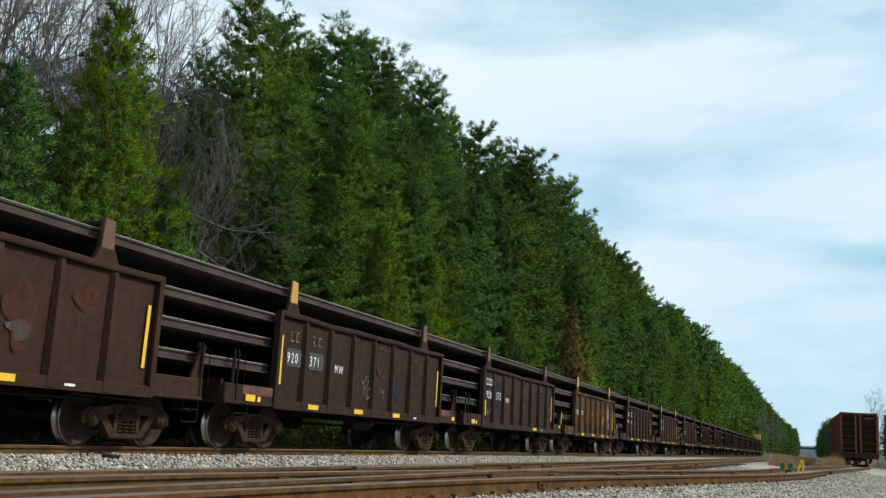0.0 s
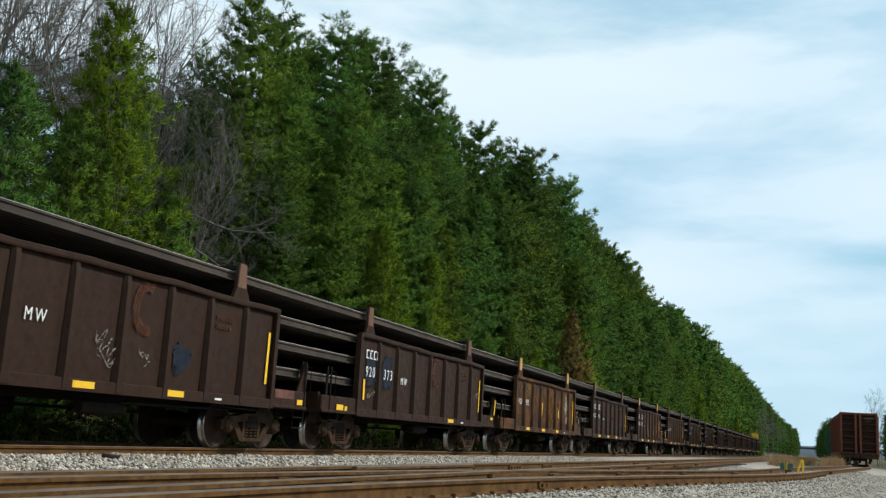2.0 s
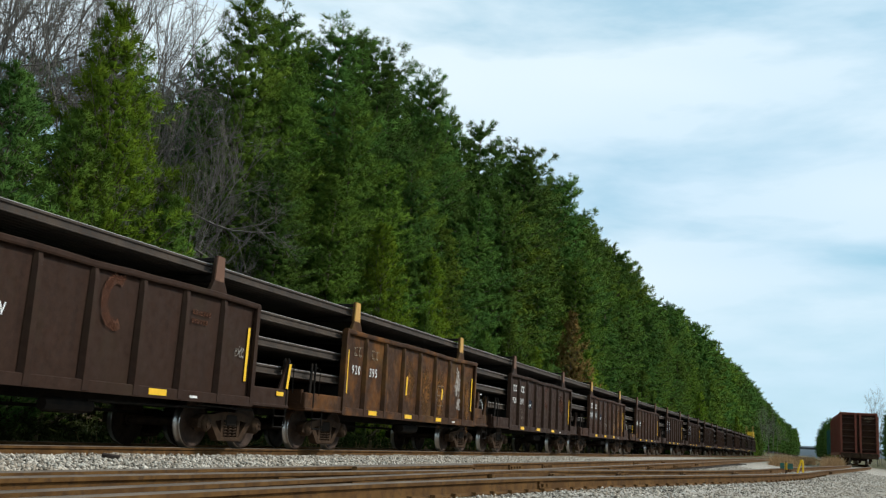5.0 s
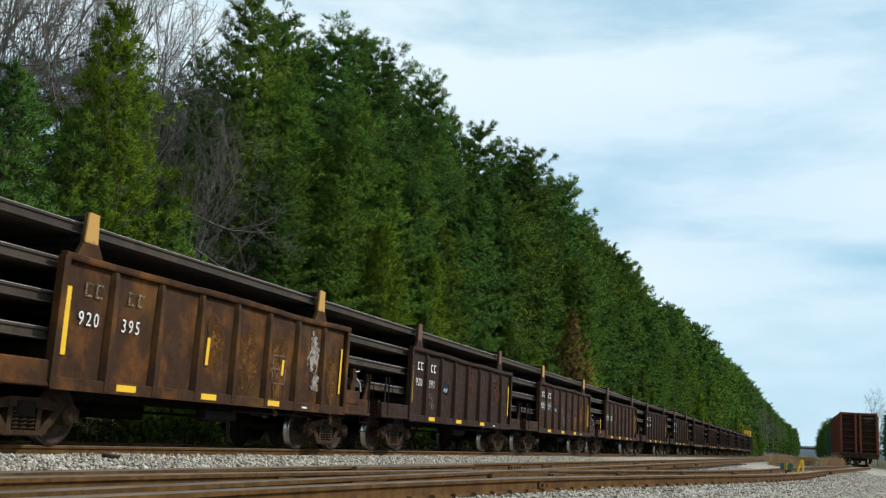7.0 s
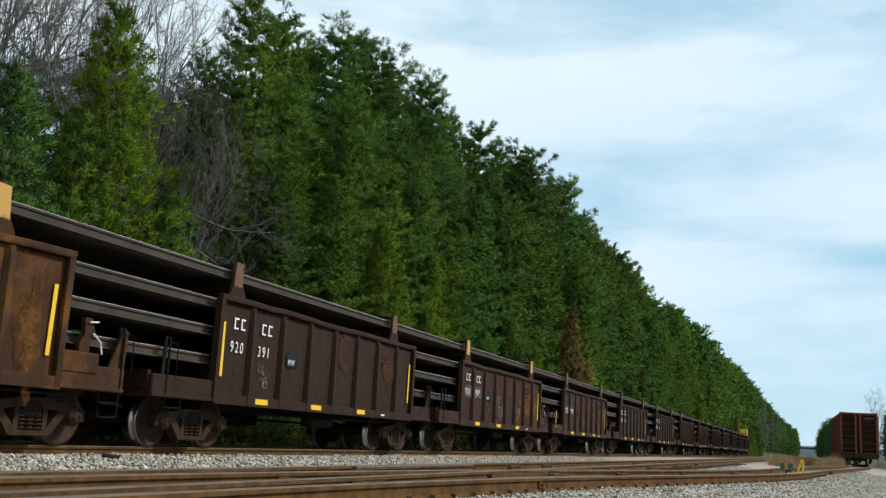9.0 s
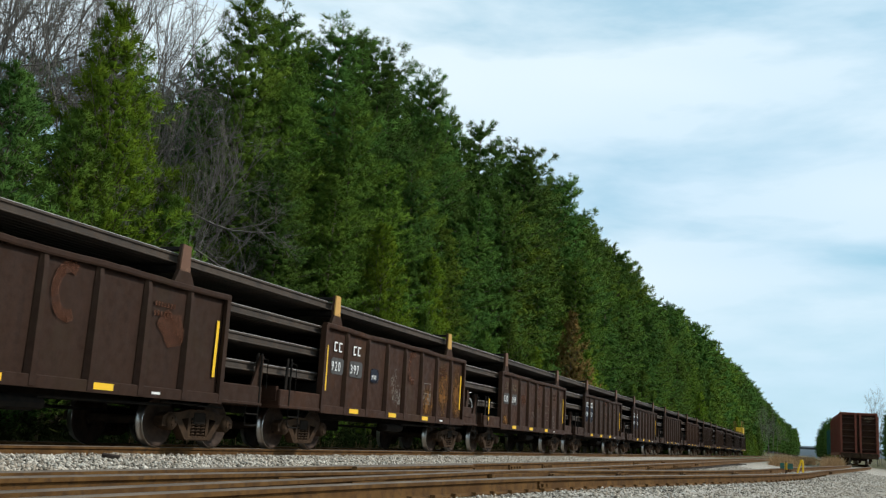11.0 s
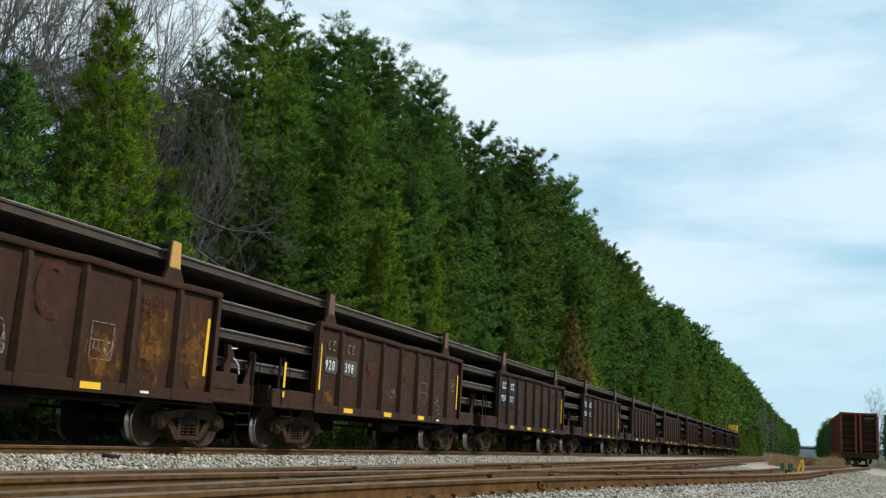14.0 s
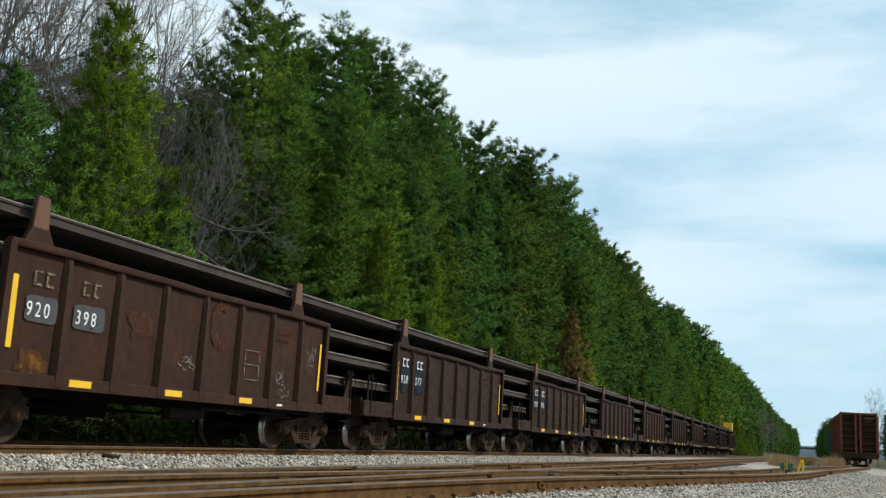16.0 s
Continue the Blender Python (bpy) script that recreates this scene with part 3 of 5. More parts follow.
def stand_post_shape(y):
    """Tapered steel post that guides the rails above the far platform."""
    def make(bm):
        x = HALF - 0.06
        add_prism(bm, [(y - 0.28, 1.22), (y + 0.1, 1.22), (y + 0.13, 1.84), (y + 0.03, 1.86)], "x", x - 0.03, x + 0.01)
        add_prism(bm, [(y + 0.08, 1.22), (y + 0.12, 1.22), (y + 0.13, 1.84), (y + 0.1, 1.86)], "x", x - 0.16, x - 0.03)
    return make


def brake_shape(y):
    """Hand-brake stand: post, gear box, curved lever with a white tip and a chain."""
    def make(bm):
        x = HALF - 0.1
        add_prism(bm, [(y - 0.12, 1.2), (y + 0.12, 1.2), (y + 0.1, 1.62), (y + 0.2, 1.75), (y + 0.1, 1.95), (y - 0.05, 1.95), (y - 0.02, 1.7), (y - 0.12, 1.55)], "x", x - 0.05, x + 0.04, 0)
        add_box(bm, x - 0.02, x + 0.1, y - 0.5, y + 0.3, 1.1, 1.42, 0.02, 0)
        add_rod(bm, [(x + 0.08, y + 0.02, 1.88), (x + 0.08, y + 0.2, 1.9)], 0.014, 6, 1)
        add_rod(bm, [(x + 0.07, y + 0.12, 1.72), (x + 0.09, y + 0.28, 1.6), (x + 0.09, y + 0.34, 1.42)], 0.014, 6, 1)
        for k in range(5):
            add_box(bm, x + 0.03, x + 0.06, y - 0.24, y - 0.19, 0.92 + 0.1 * k, 0.99 + 0.1 * k, 0, 0)
    return make


def underbody_shape(bm):
    """Brake cylinder, reservoir and rods slung under the floor."""
    add_box(bm, -0.9, -0.3, 3.2, 4.6, 0.45, 0.8, 0.05)
    add_box(bm, 0.75, 1.2, 4.7, 5.3, 0.5, 0.74, 0.05)
    add_rod(bm, [(1.15, 4.35, 0.62), (1.15, 5.4, 0.62)], 0.1, 8)
    add_rod(bm, [(1.25, 5.2, 0.72), (1.25, 8.4, 0.74)], 0.025, 5)
    add_rod(bm, [(-0.2, 1.0, 0.6), (-0.2, 8.5, 0.6)], 0.03, 5)
    add_rod(bm, [(1.35, 8.0, 0.79), (1.35, 9.9, 0.76)], 0.02, 5)


def plate(name, car, y0, y1, z0, z1, mat, x=None, label="", lean=0.0):
    """A thin painted or reflective patch on the near side."""
    bm = bmesh.new()
    xx = HALF + 0.017 if x is None else x
    add_prism(bm, [(y0, z0), (y1, z0), (y1 + lean, z1), (y0 + lean, z1)], "x", xx, xx + 0.004)
    return part(name, bm, mat, car, label)


SHEET_X = HALF - 0.044


def mark(car, text, y, z, size, mat):
    """Stencilled characters on the side sheet."""
    o = mesh_part("lettering", letters(text, size), mat, car, "stencilled number lettering")
    o.matrix_basis = pose(SHEET_X, y, z)
    return o


def blob(car, y, z, ry, rz, mat, seed, name, label, square=1.0, x=None):
    """A flat irregular patch on the side sheet."""
    bm = bmesh.new()
    ring = []
    for i in range(28):
        a = i * math.tau / 28
        c, d = math.cos(a), math.sin(a)
        if square > 2:
            m = 1.0 / max(abs(c), abs(d))
            w = m * (1 + 0.05 * noise.noise((c * 3, d * 3, seed)))
        else:
            w = 1 + 0.75 * noise.noise((c * 1.4, d * 1.4, seed * 1.7))
        ring.append(bm.verts.new((x or SHEET_X - 0.003, y + ry * w * c, z + rz * w * d)))
    bm.faces.new(ring)
    bmesh.ops.recalc_face_normals(bm, faces=bm.faces)
    return part(name, bm, mat, car, label)


def scrawl(car, y, z, ry, rz, strokes, seed):
    """Thin chalk-like squiggles with no meaning."""
    rng = random.Random(seed)
    bm = bmesh.new()
    for _ in range(strokes):
        cy, cz = y + rng.uniform(-0.7, 0.7) * ry, z + rng.uniform(-0.8, 0.8) * rz
        ph, fq = rng.uniform(0, 6), rng.uniform(1.0, 2.4)
        P = [(cy + ry * 0.45 * math.sin(fq * t + ph), cz + rz * 0.3 * math.cos(1.3 * fq * t + ph * 2) + 0.06 * t * rng.choice((-1, 1)) * 0.2) for t in np.linspace(0, 3.2, 14)]
        V = []
        for i, (a, b) in enumerate(P):
            n = Vector((P[min(i + 1, 13)][1] - P[max(i - 1, 0)][1], -(P[min(i + 1, 13)][0] - P[max(i - 1, 0)][0]))).normalized() * 0.008
            V.append((bm.verts.new((SHEET_X + 0.002, a + n.x, b + n.y)), bm.verts.new((SHEET_X + 0.002, a - n.x, b - n.y))))
        for p, q in zip(V, V[1:]):
            bm.faces.new((p[0], p[1], q[1], q[0]))
    part("scrawl", bm, M_CHALK, car, "thin pale chalk scrawl")


def initial(car, y, z, mat):
    """One painted initial as a plain outlined block."""
    bm = bmesh.new()
    for y0, y1, z0, z1 in ((0, 0.04, 0, 0.22), (0.04, 0.15, 0.185, 0.22), (0.04, 0.15, 0, 0.035)):
        add_prism(bm, [(y + y0, z + z0), (y + y1, z + z0), (y + y1, z + z1), (y + y0, z + z1)], "x", SHEET_X, SHEET_X + 0.004)
    part("initial", bm, mat, car, "plain painted initial")


def outline(car, y0, y1, z0, z1):
    """A thin chalked or painted frame for notices on the side sheet."""
    bm = bmesh.new()
    w = 0.014
    zm = (z0 + z1) / 2
    for a, b, c, d in ((y0, y1, z0, z0 + w), (y0, y1, z1 - w, z1), (y0, y1, zm, zm + w), (y0, y0 + w, z0, z1), (y1 - w, y1, z0, z1)):
        add_prism(bm, [(a, c), (b, c), (b, d), (a, d)], "x", SHEET_X + 0.001, SHEET_X + 0.004)
    part("notice_frame", bm, M_CHALK, car, "thin pale outlined notice frame")


def gondola(k, paint, seed, label, number=None, bright=1, mw=None, patch=None, stripe=(1.34, 2.36), ends=0, close=False, blots=(), scrawls=(), reflectors=(1.43, 3.75, 6.05), brk=("r", "r"), brake="post", emblem=True):
    car = new("gondola_car")
    tagged(car, label, "railway wagon", "rail train cars")
    P = PAINT[paint]
    for s in (1, -1):
        flip = Matrix.Identity(4) if s > 0 else Matrix.Diagonal((-1, 1, 1, 1))

        def put(name, key, make, mat, m=None, lab=""):
            o = mesh_part(name, shared(key, make), mat, car, lab)
            o.matrix_basis = flip @ (m or Matrix.Identity(4))
            return o
        sd = seed % 4
        for nm, key, make in (("side_sheet", f"side_sheet_{sd}_{paint}", side_sheet_shape(sd)), ("top_chord", f"top_chord_{sd}_{paint}", chord_shape(sd)), ("side_sill", f"side_sill_{paint}", sill_shape)):
            put(nm, key, make, P)
        for j in range(1, BAYS):
            put("stake", f"stake_{paint}", stake_shape, P, pose(0, CAR_LEN * j / BAYS, 0))
        put("corner_post", f"corner_{paint}", corner_shape, P, pose(0, -0.03, 0))
        put("corner_post", f"corner_{paint}", corner_shape, P, Matrix.Translation((0, CAR_LEN, 0)) @ Matrix.Diagonal((1, -1, 1, 1)))
        for e, y in enumerate((0.52, 8.12)):
            yel = brk[e] == "y"
            put("stand_bracket", f"bracket_{brk[e]}_{paint}", bracket_shape, [P, M_BRKT_Y if yel else M_BRKT_R], pose(0, y, 0), "worn yellow painted stand bracket" if yel else "")
        if s > 0:
            put("grab_rail", "grab_rail_a", ladder_shape(-1.42, False), M_BLACK)
            put("grab_rail", "grab_rail_b", ladder_shape(10.95, True), M_BLACK)
        put("guide_post", f"guide_post_{paint}", stand_post_shape(10.95), P)
    mesh_part("floor", shared("car_floor", floor_shape), M_BLACK, car)
    mesh_part("end_wall", shared("end_wall_a", end_wall_shape(0.1)), M_BLACK, car)
    mesh_part("end_wall", shared("end_wall_b", end_wall_shape(CAR_LEN - 0.1)), M_BLACK, car)
    mesh_part("end_platform", shared(f"platform_a_{paint}", platform_shape(-1.8, 0.0)), P, car)
    mesh_part("end_platform", shared(f"platform_b_{paint}", platform_shape(CAR_LEN, 11.05)), P, car)
    for y in (0.52, 8.12):
        mesh_part("roller_bar", shared("roller_bar", roller_bar_shape), M_BLACK, car).matrix_basis = pose(0, y, 0)
    c = mesh_part("coupler", shared("coupler", coupler_shape), M_TRUCK, car)
    c.matrix_basis = pose(0, 11.25, 0)
    c = mesh_part("coupler", shared("coupler", coupler_shape), M_TRUCK, car)
    c.matrix_basis = pose(0, -2.0, 0, 0, 0, 180)
    mesh_part("brake_gear", shared("brake_gear", underbody_shape), M_BLACK, car)
    if brake == "lever":
        mesh_part("hand_brake", shared(f"hand_brake_{paint}", brake_shape(10.1)), [P, M_WHITE], car)
    build_truck(car, 0.05)
    build_truck(car, 9.58)
    for y in reflectors:
        plate("reflector", car, y, y + 0.48, Z0 + 0.05, Z0 + 0.155, M_YELLOW, label="yellow reflective strip")
    plate("data_plate", car, 7.5, 7.72, Z0 + 0.06, Z0 + 0.1, M_WHITE)
    if stripe:
        z0, z1 = stripe
        u = 0.38 if close else 0.17
        plate("stripe", car, u, u + 0.1, z0, z1, M_YELLOW, x=SHEET_X - 0.002, label="yellow painted stripe", lean=-0.02)
        plate("stripe", car, 9.28, 9.36, 1.3, 2.34, M_YELLOW, x=SHEET_X - 0.002, label="yellow painted stripe", lean=0.02)
    if ends & 1:
        plate("reflector", car, -1.09, -0.74, 0.93, 1.06, M_YELLOW, x=HALF + 0.004, label="yellow reflective strip")
        plate("reflector", car, -0.66, -0.54, 0.93, 1.03, M_YELLOW, x=HALF + 0.004, label="yellow reflective strip")
    if ends & 2:
        plate("reflector", car, 10.6, 10.84, 0.95, 1.06, M_YELLOW, x=HALF + 0.004, label="yellow reflective strip")
    if ends & 4:
        plate("reflector", car, -1.46, -1.38, 1.28, 1.8, M_YELLOW, x=HALF + 0.01, label="yellow painted post")
        plate("reflector", car, -1.46, -1.38, 1.08, 1.2, M_YELLOW, x=HALF + 0.01, label="yellow painted post")
    if ends & 8:
        plate("reflector", car, 10.86, 10.95, 1.26, 1.78, M_YELLOW, x=HALF + 0.004, label="yellow painted post", lean=0.08)
        plate("reflector", car, 10.5, 10.78, 1.1, 1.18, M_YELLOW, x=HALF + 0.004, label="yellow reflective strip")
    if number:
        p, q = number
        wm = M_WHITE if bright else M_FADED
        if patch:
            zp0, zp1 = (1.55, 2.42) if patch == M_PATCHBLUE else (1.74, 2.12)
            for u, v in ((0.45, 1.08), (1.42, 2.12)):
                blob(car, (u + v) / 2, (zp0 + zp1) / 2, (v - u) / 2, (zp1 - zp0) / 2, patch, k + 5, "paint_patch", "repainted patch under the number", 7.0, SHEET_X - 0.006)
        mark(car, p, 0.46, 1.82, 0.36 if close else 0.3, M_WHITE)
        mark(car, q, 1.56 if close else 1.46, 1.82, 0.36 if close else 0.3, M_WHITE)
        # company initials as plain strokes
        for y in (0.54, 0.78, 1.56, 1.8) if not close else (0.44, 0.66, 0.88, 1.1):
            initial(car, y, 2.26, wm)
        if mw:
            if mw == "p":
                plate("paint_patch", car, 2.62, 3.12, 1.68, 2.03, M_PATCHBLUE, x=SHEET_X - 0.004, label="dark blue repainted patch")
            mark(car, "MW", 2.7 if mw == "p" else 2.68, 1.76, 0.17 if mw == "p" else 0.27, M_WHITE)
    for u, v, ru, rv, mt in blots:
        blob(car, u, v, ru, rv, mt, int(u * 10), "stain", "rust stain", 7.0 if ru >= 0.5 else 0.9)
    for u, v, ru, rv, n in scrawls:
        scrawl(car, u, v, ru, rv, n, k * 10 + int(u))
    if emblem:
        bm = bmesh.new()
        ring = []
        for i in range(15):
            a = radians(60 + i * 17)
            ring.append((5.36 + 0.19 * math.cos(a), 2.28 + 0.28 * math.sin(a), 5.36 + 0.36 * math.cos(a), 2.28 + 0.47 * math.sin(a)))
        for q, r in zip(ring, ring[1:]):
            vs = [bm.verts.new((SHEET_X + 0.001, y, z)) for y, z in ((q[0], q[1]), (q[2], q[3]), (r[2], r[3]), (r[0], r[1]))]
            bm.faces.new(vs)
        part("emblem", bm, M_ORANGE, car, "faded orange round emblem")
        for z, n in ((2.36, 7), (2.2, 6)):
            for i in range(n):
                plate("emblem_text", car, 7.42 + 0.085 * i, 7.47 + 0.085 * i, z, z + 0.09, M_ORANGE, x=SHEET_X)
    if k == 1:
        for y0, y1 in ((-1.2, -0.06), (CAR_LEN + 0.1, 10.5)):
            plate("repair_panel", car, y0, y1, 1.06, 1.23, M_PRIMER, x=HALF - 0.016, label="dull pink primed repair panel")
    if k in (3, 5, 6):
        outline(car, 6.25, 6.78, 1.34, 1.92)
    if k == 3:
        for y, z0, z1 in ((3.85, 1.5, 2.0), (6.6, 1.52, 1.84)):
            plate("stripe", car, y, y + 0.09, z0, z1, M_YELLOW, x=SHEET_X, label="worn short yellow stripe", lean=0.02)
    RUN.append((car, k))
    return car


CARS = [
    (-1, "dark", dict(label="dark brown rail train gondola with open ends")),
    (0, "brown", dict(label="dark brown rail train gondola with dull rust stains", emblem=False, blots=((7.8, 2.3, 0.25, 0.2, M_ORANGE), (6.6, 1.8, 0.3, 0.4, M_ORANGE), (6.6, 1.6, 0.22, 0.12, M_PATCHGREY)))),
    (1, "dark", dict(label="dark brown rail train gondola with faded emblem and white number", number=("920", "371"), bright=0, mw="n", patch=M_PATCHGREY, brk=("y", "r"), ends=3, scrawls=((4.5, 1.6, 0.3, 0.35, 5), (5.4, 1.45, 0.15, 0.12, 3)), blots=((6.4, 1.55, 0.25, 0.3, M_PATCHBLUE),))),
    (2, "dark", dict(label="dark brown rail train gondola with clean white number", number=("920", "373"), mw="n", patch=M_PATCHBLUE, reflectors=(6.34,), stripe=(1.24, 1.74), brk=("r", "r"), ends=9, close=True, scrawls=((9.0, 1.95, 0.2, 0.25, 4), (0.8, 1.4, 0.25, 0.12, 3)))),
    (3, "rust", dict(label="heavily rusted orange-brown rail train gondola", number=("920", "395"), bright=0, brk=("y", "y"), brake="lever", emblem=False, blots=((8.0, 2.1, 0.3, 0.55, M_BARE), (8.15, 1.5, 0.25, 0.25, M_BARE), (5.3, 1.7, 0.42, 0.7, M_RUSTY), (6.6, 1.6, 0.4, 0.7, M_RUSTY), (9.0, 1.6, 0.3, 0.8, M_RUSTY), (4.1, 1.9, 0.4, 0.6, M_RUSTY)))),
    (4, "dark", dict(label="dark brown rail train gondola with dark blue number patches", number=("920", "391"), mw="p", brk=("r", "r"), scrawls=((1.75, 1.45, 0.2, 0.2, 4),), blots=((7.9, 2.0, 0.3, 0.3, M_ORANGE),))),
    (5, "brown", dict(label="brown rail train gondola with rusty end panels and white scrawl", number=("920", "397"), mw="p", patch=M_PATCHGREY, brk=("y", "y"), brake="lever", scrawls=((4.2, 1.6, 0.35, 0.5, 8), (6.55, 1.5, 0.2, 0.3, 3)), blots=((7.8, 1.8, 0.5, 0.92, M_RUSTY), (9.0, 1.75, 0.5, 0.9, M_RUSTY), (6.6, 1.4, 0.5, 0.5, M_RUSTY)))),
    (6, "brown", dict(label="brown rail train gondola with grey number patches", number=("920", "398"), bright=0, patch=M_PATCHGREY, brk=("r", "r"), ends=4, scrawls=((4.4, 1.5, 0.25, 0.2, 4), (7.8, 1.3, 0.3, 0.25, 5), (8.95, 1.9, 0.2, 0.3, 4)), blots=((0.7, 1.2, 0.3, 0.25, M_RUSTY), (3.0, 2.0, 0.3, 0.25, M_ORANGE)))),
    (7, "dark", dict(label="dark brown rail train gondola with white number", number=("920", "377"), patch=M_PATCHBLUE, brk=("r", "r"))),
    (8, "dark", dict(label="dark brown rail train gondola with small white marks", number=("920", "376"), patch=M_PATCHBLUE, brk=("r", "r"))),
] + [(k, ("brown", "dark", "grey", "dark", "brown", "dark")[k % 6], dict(label="brown rail train gondola far along the train", stripe=None, emblem=False, blots=((8.7, 1.5, 0.22, 0.6, M_BARE),) if k == 11 else ())) for k in range(9, 16)]
for k, paint, kw in CARS:
    gondola(k, paint, k + 3, **kw)


def build_tail_machine():
    """Yellow winch cabinet and railing that ride on the last car's far end."""
    tm = tagged(new("winch_cabinet"), "yellow machine cabinet with railing on the last car", "machine")
    for z0, z1, y0, y1 in ((3.3, 4.4, 8.2, 9.4), (1.24, 3.3, 8.3, 9.3)):
        bm = bmesh.new()
        add_box(bm, 0.1, 1.3, y0, y1, z0, z1, 0.05)
        part("cabinet", bm, M_YELLOW if z0 > 2 else M_BLACK, tm)
    for x in (0.2, 1.3):
        bm = bmesh.new()
        add_rod(bm, [(x, 3.6, 3.4), (x, 3.6, 5.2), (x, 7.4, 5.2), (x, 7.4, 3.4)], 0.035, 6)
        part("railing", bm, M_BRKT_Y, tm)
    RUN.append((tm, 15))


build_tail_machine()


def build_ribbon_rails():
    """Long welded rails in four layers, carried over all the cars."""
    y0, y1 = -13.0, 15 * PITCH_LEN + 8.0
    ys = list(np.linspace(y0, y1, 60))
    for layer, (zt, xs) in enumerate(((3.38, np.linspace(-1.28, 1.28, 16)), (2.79, np.linspace(-1.24, 1.24, 15)), (2.26, np.linspace(-1.24, 1.24, 15)), (1.72, np.linspace(-1.24, 1.24, 15)))):
        for x in xs:
            pts = [(x + 0.012 * noise.noise((y * 0.2, x * 5, layer)), y) for y in ys]
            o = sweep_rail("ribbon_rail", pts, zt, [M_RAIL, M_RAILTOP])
            tagged(o, "long grey-brown welded steel rail riding on the train", "rail", "ribbon rails")
            RUN.append((o, 0))


build_ribbon_rails()
# ---------------------------------------------------------------- woods


def tubes(segs, sides):
    """Arrays for tapered tubes; segs: list of (points, radii)."""
    V, I, base = [], [], 0
    ang = np.arange(sides) * math.tau / sides
    for pts, rad in segs:
        P = np.asarray(pts, float)
        D = np.gradient(P, axis=0)
        D /= np.linalg.norm(D, axis=1)[:, None] + 1e-9
        ref = np.where(np.abs(D[:, 2:3]) > 0.9, np.array([[1.0, 0, 0]]), np.array([[0, 0, 1.0]]))
        A = np.cross(D, ref)
        A /= np.linalg.norm(A, axis=1)[:, None] + 1e-9
        B = np.cross(D, A)
        R = np.asarray(rad, float)[:, None, None]
        ring = P[:, None] + R * (np.cos(ang)[None, :, None] * A[:, None] + np.sin(ang)[None, :, None] * B[:, None])
        V.append(ring.reshape(-1, 3))
        n = len(P)
        i, k = np.meshgrid(np.arange(n - 1), np.arange(sides), indexing="ij")
        a = base + i * sides + k
        b = base + i * sides + (k + 1) % sides
        I.append(np.stack([a, b, b + sides, a + sides], -1).reshape(-1))
        base += n * sides
    return np.concatenate(V), np.concatenate(I)


PHI = (1 + 5 ** 0.5) / 2
ICO_V = np.array([(-1, PHI, 0), (1, PHI, 0), (-1, -PHI, 0), (1, -PHI, 0), (0, -1, PHI), (0, 1, PHI), (0, -1, -PHI), (0, 1, -PHI), (PHI, 0, -1), (PHI, 0, 1), (-PHI, 0, -1), (-PHI, 0, 1)]) / math.hypot(1, PHI)
ICO_F = np.array([(0, 11, 5), (0, 5, 1), (0, 1, 7), (0, 7, 10), (0, 10, 11), (1, 5, 9), (5, 11, 4), (11, 10, 2), (10, 7, 6), (7, 1, 8), (3, 9, 4), (3, 4, 2), (3, 2, 6), (3, 6, 8), (3, 8, 9), (4, 9, 5), (2, 4, 11), (6, 2, 10), (8, 6, 7), (9, 8, 1)])


def tuft_mesh(name, C, A, rng, blades, length, width, shoot, O=None, cores=None):
    """Bottle-brush shoots: needles stand off along each shoot's axis, pointing forwards; O leads the shading outwards."""
    n = len(C)
    A = A / (np.linalg.norm(A, axis=1)[:, None] + 1e-9)
    u = rng.uniform(0, 1, (n, blades, 1))
    rad = rng.normal(0, 1, (n, blades, 3))
    rad -= (rad * A[:, None]).sum(-1, keepdims=True) * A[:, None]
    rad /= np.linalg.norm(rad, axis=2)[..., None] + 1e-9
    d = A[:, None] * (0.45 + 0.5 * u) + rad * 0.8
    d /= np.linalg.norm(d, axis=2)[..., None]
    L = length * rng.uniform(0.7, 1.2, (n, blades, 1)) * (1.1 - 0.35 * u)
    s = np.cross(d, rng.normal(0, 1, (n, blades, 3)))
    s /= np.linalg.norm(s, axis=2)[..., None] + 1e-9
    base = C[:, None] + A[:, None] * shoot * u
    a, b, c = base - s * width, base + s * width, base + d * L
    g = np.cross(b - a, c - a)
    out = (A if O is None else A * 0.85 + O * 0.55)[:, None] + 0.35 * d
    back = (g * out).sum(-1, keepdims=True) < 0
    a, b = np.where(back, b, a), np.where(back, a, b)
    V = np.stack([a, b, c], 2).reshape(-1, 3)
    out /= np.linalg.norm(out, axis=2)[..., None]
    nor = np.repeat(out.reshape(-1, 3), 3, axis=0)
    if cores is not None:
        # dense heart of each clump, where the needles close up
        P, S = cores
        W = ICO_V[None] * rng.uniform(0.7, 1.15, (len(P), 12, 1)) * S[:, None, None] * np.array([1, 1, 0.72]) + P[:, None]
        W = W[:, ICO_F].reshape(-1, 3)
        V = np.concatenate([V, W])
        nor = np.concatenate([nor, np.tile(ICO_V[ICO_F].reshape(-1, 3), (len(P), 1))])
    me = raw_mesh(name, V, 3, np.arange(len(V)))
    me.polygons.foreach_set("use_smooth", np.ones(len(me.polygons), bool))
    me.normals_split_custom_set_from_vertices(nor)
    return me


